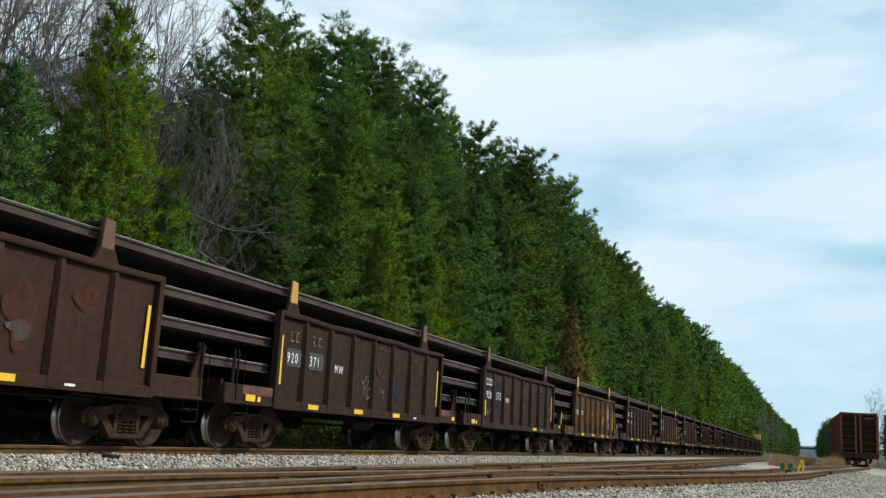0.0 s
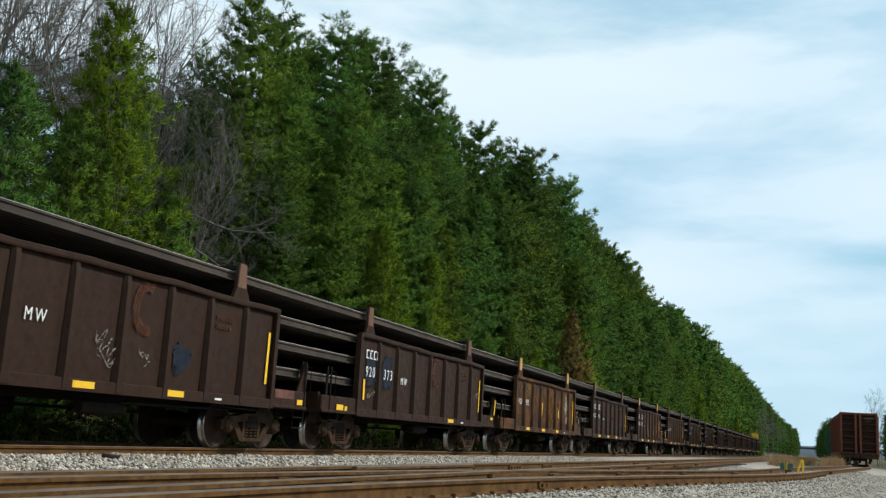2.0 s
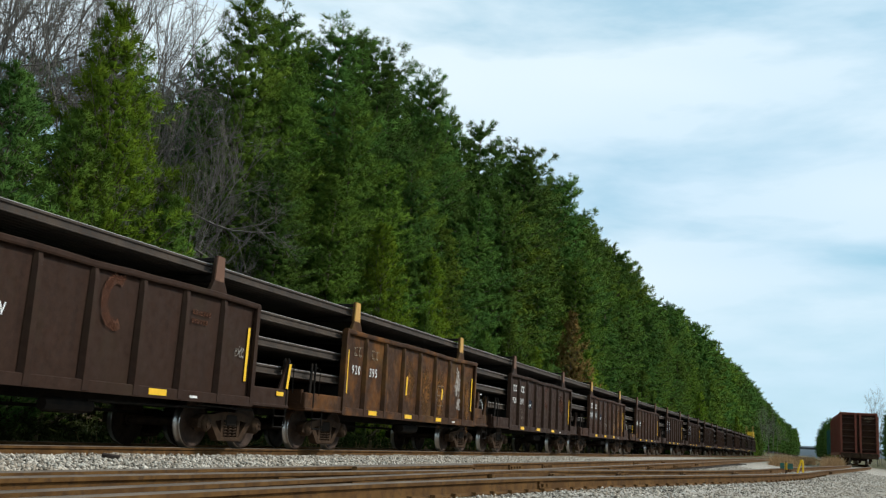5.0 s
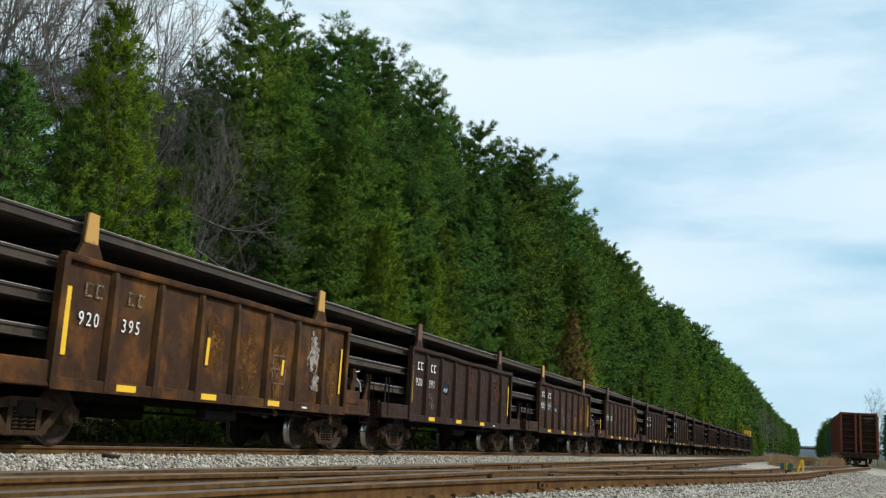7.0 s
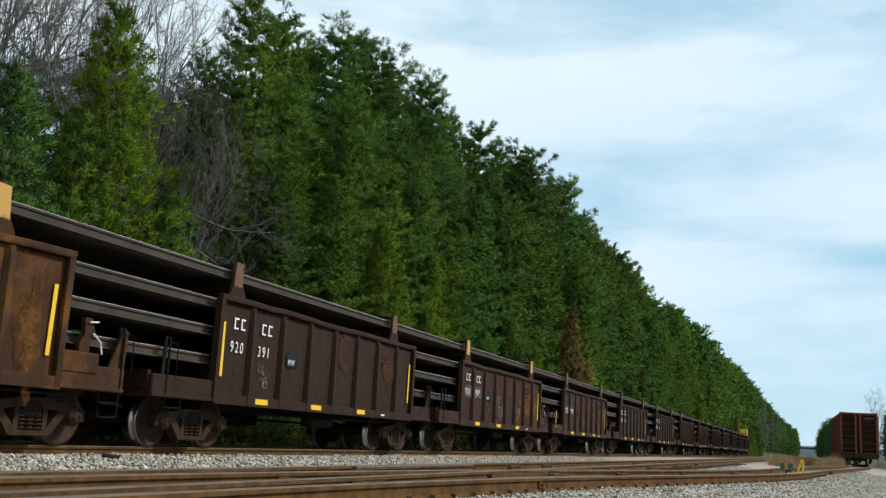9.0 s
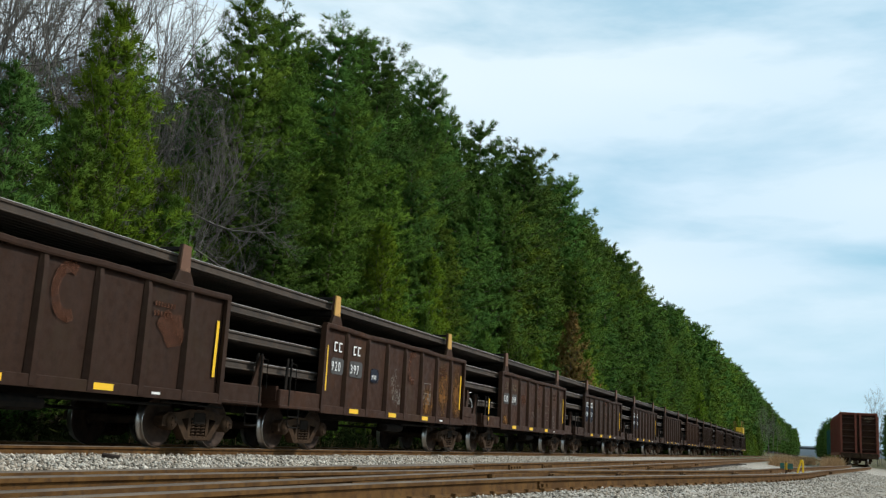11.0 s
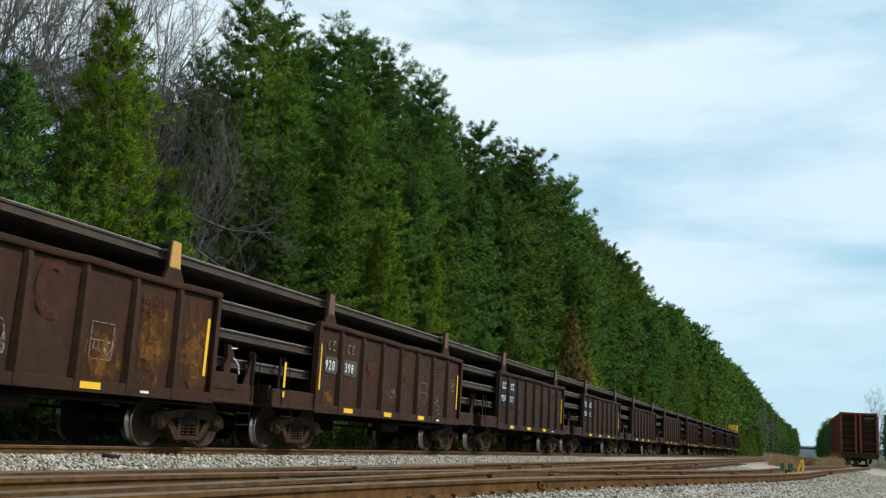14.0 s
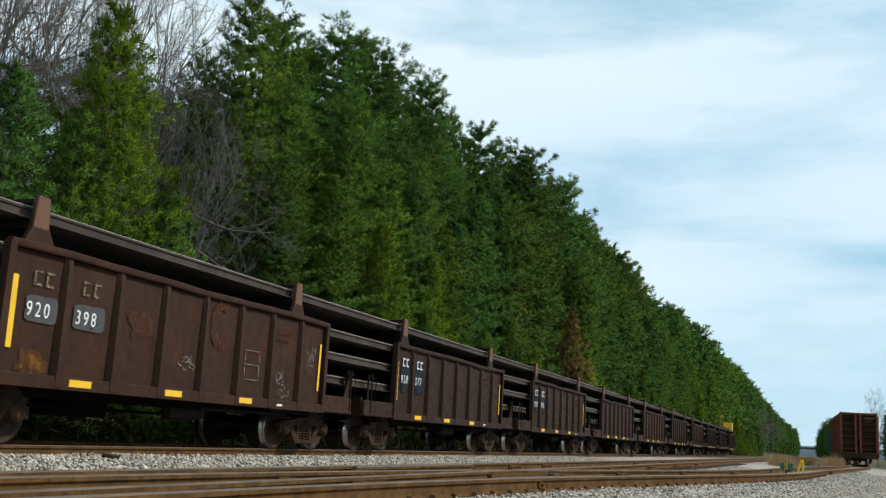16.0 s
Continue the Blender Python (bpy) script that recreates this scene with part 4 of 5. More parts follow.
def pine_data(seed, H, crown0, R, whorl, limbs, tufts, blades, length, width, shoot, young=False, dead=10, heart=0.0):
    """Trunk-and-limb mesh and crown mesh of one pine: whorls of upswept limbs, each fanned out in twigs that end in needle brushes."""
    rng = np.random.default_rng(seed)
    zt = np.linspace(0, H, 9)
    bend = np.cumsum(rng.normal(0, 0.07, (9, 2)), axis=0) * H / 20
    trunk = np.column_stack([bend, zt])
    r0 = 0.0085 * H + 0.03
    segs = [(trunk, r0 * (1 - 0.93 * zt / H))]
    C, A, O, K, KS = [], [], [], [], []

    def stem(z):
        return np.array([np.interp(z, zt, trunk[:, 0]), np.interp(z, zt, trunk[:, 1]), z])
    for _ in range(dead):
        # dead grey stubs below and inside the crown
        o, az = stem(H * rng.uniform(0.12, crown0 + 0.25)), rng.uniform(0, math.tau)
        d = np.array([math.cos(az), math.sin(az), rng.uniform(-0.1, 0.7)]) * R * rng.uniform(0.3, 0.8)
        segs.append((np.array([o, o + d * 0.5, o + d + np.array([0, 0, 0.15 * R])]), np.array([0.03, 0.02, 0.007])))
    z = H * crown0
    while z < H * 0.985:
        f = (z / H - crown0) / (1 - crown0)
        prof = (1.02 - f) ** 0.8 if young else (1.03 - f) ** 0.48 * (0.55 + 0.45 * min(1.0, f * 3.0))
        r = max(R * prof, 0.25)
        n = max(3, int(round(limbs * (0.75 + 0.4 * prof) + rng.uniform(-0.8, 0.8))))
        a0 = rng.uniform(0, math.tau)
        for i in range(n):
            az = a0 + (i + rng.uniform(-0.35, 0.35)) * math.tau / n
            lump = 0.55 * noise.noise((math.cos(az) * 1.1 + seed * 3.1, math.sin(az) * 1.1, z * 0.3))
            reach = r * (0.86 + lump + rng.uniform(-0.24, 0.2))
            if reach < 0.1:
                continue
            o = stem(z + rng.uniform(-0.25, 0.25) * whorl)
            dirn = np.array([math.cos(az), math.sin(az), 0.0])
            side = np.array([-dirn[1], dirn[0], 0.0])
            rise = (0.5 + 0.7 * f if young else -0.05 + 1.15 * f * f) + rng.uniform(-0.15, 0.2)

            def limb(u):
                u = np.asarray(u, float)[..., None]
                return o + dirn * reach * u + np.array([0, 0, 1.0]) * reach * (rise * u * 0.7 + 0.22 * u * u)
            segs.append((limb([0, 0.35, 0.7, 1.0]), np.array([0.035, 0.024, 0.014, 0.006]) * (0.45 + 0.22 * reach)))
            nt = max(5, int(tufts * (0.25 + 0.75 * reach / R)))
            u = rng.uniform(0.22, 1.0, nt) ** 0.75
            w = rng.normal(0, 0.5, nt) * reach * (0.16 + 0.75 * u * (1.12 - u))
            up = rng.uniform(-0.3, 0.5, nt) * (0.16 + 0.07 * reach) * (1.2 - 0.4 * u)
            c = limb(u) + side * w[:, None] + np.array([0, 0, 1.0]) * up[:, None]
            ax = dirn * (0.45 + 0.35 * u)[:, None] + side * (0.9 * w / (0.3 * reach + 0.1))[:, None] + np.array([0, 0, 0.75]) + rng.normal(0, 0.35, (nt, 3))
            C.append(c)
            A.append(ax)
            O.append(np.tile(dirn * 0.75 + np.array([0, 0, 0.35 + 0.45 * f]), (nt, 1)))
            if heart:
                for q, g in ((0.22, 1.0), (0.5, 0.8)):
                    K.append(limb(q) + side * rng.normal(0, 0.12) * reach)
                    KS.append(heart * g * rng.uniform(0.6, 1.2) * min(1.0, 0.25 + 0.35 * reach))
        z += whorl * rng.uniform(0.75, 1.3)
    tip = stem(H) + np.column_stack([rng.normal(0, 0.12, 8), rng.normal(0, 0.12, 8), -rng.uniform(0, 0.5, 8)])
    C.append(tip)
    A.append(np.tile(np.array([0, 0, 1.0]), (8, 1)) + rng.normal(0, 0.3, (8, 3)))
    O.append(np.tile(np.array([0, 0, 1.0]), (8, 1)))
    C, A, O = np.concatenate(C), np.concatenate(A), np.concatenate(O)
    V, I = tubes(segs, 4)
    wood = raw_mesh("trunk", V, 4, I)
    wood.polygons.foreach_set("use_smooth", np.ones(len(wood.polygons), bool))
    return wood, tuft_mesh("crown", C, A, rng, blades, length, width, shoot, O, (np.array(K), np.array(KS)) if K else None)


def bare_data(seed, H, levels=5, lean=0.0):
    rng = np.random.default_rng(seed)
    segs = []

    def grow(o, d, L, r, lev):
        n = 5 if lev > 2 else 3
        P, p, dd = [o], o, d
        for _ in range(n):
            dd = dd + rng.normal(0, 0.085, 3) + np.array([0, 0, 0.045])
            dd /= np.linalg.norm(dd)
            p = p + dd * L / n
            P.append(p)
        segs.append((np.array(P), np.linspace(r, r * 0.45, n + 1)))
        if lev == 0:
            return
        for k in range(7 if lev == levels else 4):
            u = rng.uniform(0.35, 1.0)
            q = np.array([np.interp(u * n, range(n + 1), np.array(P)[:, c]) for c in range(3)])
            b = dd + rng.normal(0, 0.5, 3)
            b /= np.linalg.norm(b)
            grow(q, b, L * rng.uniform(0.4, 0.65), max(r * 0.5, 0.0055), lev - 1)
    grow(np.zeros(3), np.array([lean, 0.0, 1.0]), H * 0.55, 0.006 * H + 0.03, levels)
    V, I = tubes(segs, 3)
    return raw_mesh("trunk", V, 4, I)


COATS = {}        # one mesh for each pair of shape and material


def plant(name, parts, x, y, s, turn, label, group, sz=None):
    root = new(name)
    tagged(root, label, "tree", group)
    root.matrix_basis = pose(x, y, ground_z(x, y) - 0.1, 0, 0, turn) @ Matrix.Diagonal((s, s, sz or s, 1))
    for nm, me, mat in parts:
        key = (me.name, mat.name)
        if key not in COATS:
            COATS[key] = me if not me.materials else me.copy()
            COATS[key].materials.clear()
        mesh_part(nm, COATS[key], mat, root)
    return root


# height of the canopy along the line x = -22
SKY_S = [0, 20, 33, 36, 41, 45, 51, 58, 67, 76, 86, 96, 110, 131, 141, 166, 194, 221, 249, 304, 408, 451, 900]
SKY_Z = [11.0, 12.5, 17.6, 18.2, 20.0, 20.7, 21.2, 21.7, 23.1, 23.5, 24.6, 24.4, 23.7, 23.1, 22.3, 23.9, 25.0, 24.7, 23.8, 26.0, 26.5, 25.5, 25.0]


def build_woods():
    rng = random.Random(11)
    near = [pine_data(20 + i, 20, 0.24, 3.4, 0.74, 6, 46, 16, 0.25, 0.0135, 0.22, dead=16, heart=0.36) for i in range(5)]
    mid = [pine_data(40 + i, 20, 0.18, 3.5, 0.9, 6, 28, 10, 0.33, 0.03, 0.3, heart=0.45) for i in range(4)]
    far = [pine_data(60 + i, 20, 0.08, 3.7, 1.25, 6, 12, 7, 0.6, 0.085, 0.6, heart=0.8) for i in range(3)]
    young = [pine_data(80 + i, 10, 0.05, 2.9, 0.42, 7, 30, 16, 0.22, 0.012, 0.2, True, 4, 0.24) for i in range(3)]
    young_mid = [pine_data(90 + i, 10, 0.05, 2.9, 0.6, 6, 20, 9, 0.3, 0.03, 0.3, True, 0, 0.36) for i in range(2)]
    bare = [bare_data(100 + i, 14) for i in range(4)]
    lab = "tall green pine with a ragged crown in the lineside woods"

    def pine(x, y, top, wide=1.0, mat=None):
        kit = near if y < 56 and x > -24.6 else mid if y < 170 else far
        w, c = kit[rng.randrange(len(kit))]
        s = (top - ground_z(x, y)) / 20.0
        plant("pine_tree", [("trunk", w, M_BARK), ("crown", c, mat or M_PINE)], x, y, wide * max(s, 0.5) * rng.uniform(0.9, 1.15), rng.uniform(0, 360), lab, "lineside pines", s)

    y = 36.0
    while y < 900:
        top = float(np.interp(y, SKY_S, SKY_Z))
        step = 4.0 if y < 62 else 4.6 if y < 170 else 7.0 if y < 330 else 15.0
        pine(-22 + rng.uniform(-1.2, 1.2), y, top * (rng.uniform(0.96, 1.03) if y < 54 else rng.uniform(0.92, 0.99)), 1.0, M_PINE if rng.random() < 0.75 else M_PINE_L)
        back = 1.23 * (y + step * 0.5)
        pine(-27 + rng.uniform(-1.0, 1.0), back, 1.23 * float(np.interp(back / 1.23, SKY_S, SKY_Z)) * rng.uniform(0.88, 0.96))
        if y < 110:
            pine(-33 + rng.uniform(-1.5, 1.5), back * 1.22, 1.5 * float(np.interp(back / 1.23, SKY_S, SKY_Z)) * rng.uniform(0.75, 0.9))
        if y < 240:
            pine(-18.4 + rng.uniform(-0.9, 0.9), y * 0.84 + rng.uniform(-0.8, 0.8), top * rng.uniform(0.45, 0.72), 1.1, M_PINE if rng.random() < 0.5 else M_PINE_L)
        y += step * rng.uniform(0.8, 1.2)
    ylab = "bushy young yellow-green pine at the edge of the woods"
    for x, yy, h, wide, mat in ((-18.0, 20.6, 11.6, 0.85, M_PINE_Y), (-16.5, 15.9, 8.6, 1.0, M_PINE), (-17.5, 18.9, 8.2, 1.0, M_PINE_L), (-16.5, 21.9, 7.2, 0.95, M_PINE_L), (-17.2, 13.6, 9.0, 1.0, M_PINE),
                                (-16.4, 24.6, 5.2, 0.7, M_PINE_L), (-17.0, 37.1, 9.6, 0.8, M_PINE_Y), (-17.2, 33.0, 6.0, 0.7, M_PINE_L), (-16.4, 41.0, 6.6, 0.7, M_PINE_L), (-17.5, 44.0, 9.5, 0.75, M_PINE_Y),
                                (-16.4, 49.5, 6.8, 0.8, M_PINE_L), (-16.8, 55.0, 8.6, 0.8, M_PINE_L), (-16.5, 60.0, 7.0, 0.8, M_PINE_Y), (-17.2, 30.0, 5.0, 0.7, M_PINE_L)):
        w, c = young[rng.randrange(3)]
        plant("young_pine", [("trunk", w, M_BARK), ("crown", c, mat)], x, yy, h / 10 * wide, rng.uniform(0, 360), ylab, "young pines", h / 10)
    w, c = young_mid[0]
    plant("brown_leaved_tree", [("trunk", w, M_BARK), ("crown", c, M_BROWNLEAF)], -16.6, 70.0, 0.85, 40, "small tree with brown winter leaves among the pines", "", 1.05)
    yy = 64.0
    while yy < 320:
        w, c = young_mid[rng.randrange(2)]
        h = rng.uniform(5.0, 10.0)
        if abs(yy - 70) > 4:
            plant("young_pine", [("trunk", w, M_BARK), ("crown", c, M_PINE_Y if rng.random() < 0.3 else M_PINE_L)], -16.4 + rng.uniform(-0.9, 0.4), yy, h / 10 * 0.85, rng.uniform(0, 360), ylab, "young pines", h / 10)
        yy += rng.uniform(4, 7) * (1 if yy < 180 else 1.8)
    # pines among and behind the bare trees at the near end
    for x, yy, top, wide, mat in ((-21.0, 31.3, 17.4, 0.95, M_PINE_L), (-26, 42.0, 21.5, 0.8, M_PINE), (-22.0, 41.0, 20.6, 1.1, M_PINE), (-22.4, 46.6, 21.3, 1.1, M_PINE), (-22.0, 52.0, 21.8, 1.0, M_PINE), (-29.5, 36.0, 15.5, 1.2, M_PINE), (-30.5, 39.5, 17.0, 1.2, M_PINE), (-27.5, 32.0, 13.0, 1.2, M_PINE), (-21.5, 35.0, 15.0, 1.0, M_PINE_L), (-19.6, 33.5, 10.5, 1.0, M_PINE_L), (-24.5, 33.5, 16.5, 0.9, M_PINE), (-20.2, 27.0, 9.0, 0.9, M_PINE_L),
                                  (-21, 15.5, 10.0, 0.9, M_PINE), (-19.2, 14.2, 8.6, 0.9, M_PINE), (-20.8, 18.6, 9.4, 0.9, M_PINE), (-24.5, 22.0, 11.5, 0.8, M_PINE), (-23.0, 27.0, 11.0, 0.9, M_PINE), (-19.0, 45.0, 14.5, 1.0, M_PINE_L)):
        pine(x, yy, top, wide, mat)
    for i in range(11):
        pine(-28 + rng.uniform(-2.0, 2.0), 16 + 2.5 * i, (10.6 + 0.66 * i) * rng.uniform(0.9, 1.1), 1.3)
    blab = "bare grey deciduous tree among the pines"
    for i, (x, yy, h) in enumerate(((-18.6, 25.6, 11.0), (-21.5, 22.5, 16.0), (-22.0, 19.5, 15.5), (-23.0, 24.0, 18.0), (-20.0, 27.4, 13.0), (-22.5, 26.8, 18.0), (-24.0, 20.5, 18.0), (-19.5, 29.5, 8.5), (-26, 24.0, 20.0), (-20, 24.5, 12.0), (-26, 28.0, 20.0), (-24, 17.5, 16.0), (-20.5, 16.5, 13.5), (-24.0, 29.5, 17.0), (-25.0, 31.5, 18.0), (-23.0, 27.6, 15.5), (-26.0, 34.0, 19.0), (-22.5, 17.0, 15.0), (-21.0, 20.5, 14.5), (-25.5, 22.0, 19.0), (-23.5, 22.2, 17.0), (-27.0, 26.0, 21.0), (-21.0, 18.2, 14.0), (-23.0, 15.8, 14.5))):
        plant("bare_tree", [("trunk", bare[i % 4], M_GREYBARK)], x, yy, h / 14 * 0.62, i * 67, blab, "bare trees", h / 14)
    # beyond the stored red car and at the end of the cutting
    spots = [(0.0655 * (125 + i * 9) + rng.uniform(-0.1, 0.7), 125 + i * 9, rng.uniform(5.5, 7) + i * 0.3) for i in range(16)]
    spots += [(8.5 + rng.uniform(-2.5, 6), 420 + 12 * i, rng.uniform(15, 20)) for i in range(0, 40, 2)]
    spots += [(-18 + rng.uniform(-3, 1), 700 + 28 * i, rng.uniform(22, 26)) for i in range(22)]
    spots += [(5.0 + rng.uniform(-1.0, 4), 700 + 25 * i, rng.uniform(19, 25)) for i in range(20)]
    for x, yy, top in spots:
        pine(x, yy, top)
    for i, (x, yy, h) in enumerate(((-15.5, 330, 19), (-14.8, 350, 18), (-15, 372, 17), (-14.5, 395, 18), (-14, 420, 15), (8.1, 150, 11.5), (9.2, 160, 9.5), (9.6, 175, 9.0))):
        plant("bare_tree", [("trunk", bare[i % 4], M_GREYBARK)], x, yy, h / 14 * 0.62, i * 67, blab, "bare trees", h / 14)


build_woods()
# ---------------------------------------------------------------- stored red car, switch stand and the far end of the cutting
M_RED = car_paint("oxide_red_paint", (0.14, 0.045, 0.03), (0.17, 0.065, 0.04), 0.05, 0.6)
M_GREEN = principled("faded_green_paint", two_tone((0.01, 0.11, 0.075), (0.02, 0.08, 0.06), 5.0), rough=0.6)
# distance haze is painted into the hill's bluish colour; there is no volume
M_HAZE = principled("haze_tinted_hill", two_tone((0.06, 0.085, 0.1), (0.085, 0.11, 0.12), 0.01), rough=1.0)
M_CONC = principled("weathered_concrete", two_tone((0.035, 0.037, 0.04), (0.06, 0.062, 0.064), 0.6), rough=0.9)


def build_red_car():
    """A tall oxide-red car with ribbed end, seen end on; its base point lies between the rails at its near end."""
    car = tagged(new("red_freight_car"), "tall oxide red freight car with ribbed end on side track", "railway wagon")
    x0 = spline(DIV, [97.0])[0]
    car.matrix_basis = pose(x0, 97.0, -0.02, 0, 0, 1.7)
    W, L, zb, zt = 1.56, 17.5, 1.0, 4.62
    bm = bmesh.new()
    for s in (-1, 1):
        add_prism(bm, [(0.0, zb), (L, zb), (L, zt - 0.25), (L - 0.5, zt), (0.5, zt), (0.0, zt - 0.02)], "x", s * W, s * (W - 0.06))
    add_box(bm, -W + 0.06, W - 0.06, L - 0.16, L - 0.1, zb, zt - 0.03)
    add_box(bm, -W + 0.06, W - 0.06, 0.16, L - 0.16, zb, zb + 0.1)
    add_box(bm, -W + 0.06, W - 0.06, 0.16, L - 0.16, zt - 0.2, zt - 0.1)
    part("body", bm, M_RED, car)
    bm = bmesh.new()
    add_box(bm, -W + 0.06, W - 0.06, 0.3, 0.36, zb, zt - 0.03)
    part("end_sheet", bm, PAINT["brown"], car)
    for x in (-W + 0.07, -0.28, 0.12, W - 0.07):
        bm = bmesh.new()
        add_box(bm, x - 0.09, x + 0.09, -0.05, 0.32, zb, zt, 0.02)
        part("end_post", bm, M_RED, car)
    for a, b in ((-W + 0.17, -0.38), (0.22, W - 0.17)):
        for k in range(6):
            z = zb + 0.35 + k * 0.56
            bm = bmesh.new()
            add_prism(bm, [(0.3, z - 0.1), (0.02, z - 0.04), (0.02, z + 0.04), (0.3, z + 0.1)], "x", a, b)
            part("end_rib", bm, PAINT["brown"], car)
    for s in (-1, 1):
        for k in range(15):
            bm = bmesh.new()
            y = 0.2 + k * (L - 0.4) / 14
            add_box(bm, s * W, s * (W + 0.09), y - 0.07, y + 0.07, zb - 0.1, zt - 0.25, 0.02)
            part("side_stake", bm, M_RED, car)
        bm = bmesh.new()
        add_box(bm, s * (W - 0.1), s * (W + 0.1), 0.0, L, zb - 0.2, zb + 0.06, 0.02)
        part("side_sill", bm, M_RED, car)
    bm = bmesh.new()
    add_box(bm, -W, W, -0.12, 0.1, zb - 0.42, zb + 0.06, 0.03)
    part("end_sill", bm, M_TRUCK, car)
    bm = bmesh.new()
    add_box(bm, -W, W, -0.02, 0.1, zt - 0.12, zt + 0.02, 0.02)
    part("top_rail", bm, M_RED, car)
    for y0, y1, z0, z1 in ((0.5, 1.28, zt - 0.58, zt - 0.36), (0.5, 1.1, zt - 0.78, zt - 0.68)):
        n = 5
        for i in range(n):
            a = y0 + (y1 - y0) * i / n
            bm = bmesh.new()
            add_box(bm, a, a + (y1 - y0) / n * 0.6, -0.09, -0.085, z0, z1)
            part("number_bar", bm, M_FADED, car, "faded white number bar")
    for s in (-1, 1):
        bm = bmesh.new()
        for k in range(4):
            z = 1.0 + 0.42 * k
            add_rod(bm, [(s * 1.3 - 0.2, -0.1, z), (s * 1.3 - 0.2, -0.18, z), (s * 1.3 + 0.2, -0.18, z), (s * 1.3 + 0.2, -0.1, z)], 0.012, 5)
        part("ladder", bm, M_TRUCK, car)
    c = mesh_part("coupler", shared("coupler", coupler_shape), M_TRUCK, car)
    c.matrix_basis = pose(0, -0.5, 0, 0, 0, 180)
    n0 = len(WHEELS)
    for y in (2.4, L - 2.4):
        build_truck(car, y)
    del WHEELS[n0:]


build_red_car()


def build_green_car():
    car = tagged(new("green_freight_car"), "faded green freight car behind the red one", "railway wagon")
    x0 = spline(DIV, [122.0])[0]
    car.matrix_basis = pose(x0 + 0.3, 122.0, -0.02, 0, 0, 1.9)
    bm = bmesh.new()
    add_box(bm, -1.55, 1.55, 0, 15, 0.95, 3.9, 0.05)
    part("body", bm, M_GREEN, car)
    for k in range(12):
        bm = bmesh.new()
        add_box(bm, -1.63, -1.55, 0.3 + k * 1.3, 0.42 + k * 1.3, 0.95, 3.85, 0.01)
        part("side_stake", bm, M_GREEN, car)
    n0 = len(WHEELS)
    for y in (2.2, 12.8):
        build_truck(car, y)
    del WHEELS[n0:]


build_green_car()


def build_switch_stand():
    st = tagged(new("switch_stand"), "low switch stand with green and yellow target plates beside the turnout", "switch stand")
    st.matrix_basis = pose(-0.98, 38.0, -0.36)
    bm = bmesh.new()
    add_box(bm, -0.18, 0.18, -0.12, 0.12, 0.0, 0.16, 0.03)
    part("base", bm, M_TRUCK, st)
    bm = bmesh.new()
    add_rod(bm, [(0, 0, 0.1), (0, 0, 0.62)], 0.022, 8)
    part("spindle", bm, M_BLACK, st)
    for a, b in ((-0.2, -0.045), (0.05, 0.24)):
        bm = bmesh.new()
        add_box(bm, a, b, -0.006, 0.006, 0.36, 0.56, 0.0)
        part("target", bm, M_GREEN, st, "green target plate")
    bm = bmesh.new()
    add_box(bm, -0.04, 0.045, -0.012, 0.01, 0.33, 0.58, 0.0)
    part("target", bm, M_YELLOW, st, "yellow target plate")
    lv = tagged(new("switch_lever"), "yellow painted switch lever frame beside the track", "switch lever")
    lv.matrix_basis = pose(-0.5, 38.8, -0.36)
    for pts in ([(-0.16, 0, 0.05), (-0.06, 0, 0.4), (0.03, 0, 0.7)], [(0.03, 0, 0.7), (0.08, 0, 0.66), (0.1, 0, 0.1)]):
        bm = bmesh.new()
        add_rod(bm, pts, 0.035, 7)
        part("lever_arm", bm, M_YELLOW, lv)
    bm = bmesh.new()
    add_box(bm, -0.3, 0.25, -0.14, 0.14, 0.0, 0.1, 0.02)
    part("base", bm, M_TRUCK, lv)
    tie = tagged(new("switch_timber"), "long dark timber under the switch stand", "timber")
    tie.matrix_basis = pose(-0.3, 38.4, -0.33, 0, 0, -3)
    bm = bmesh.new()
    add_box(bm, -2.2, 1.25, -0.14, 0.14, -0.1, 0.07, 0.015)
    part("beam", bm, M_TIE, tie)


build_switch_stand()


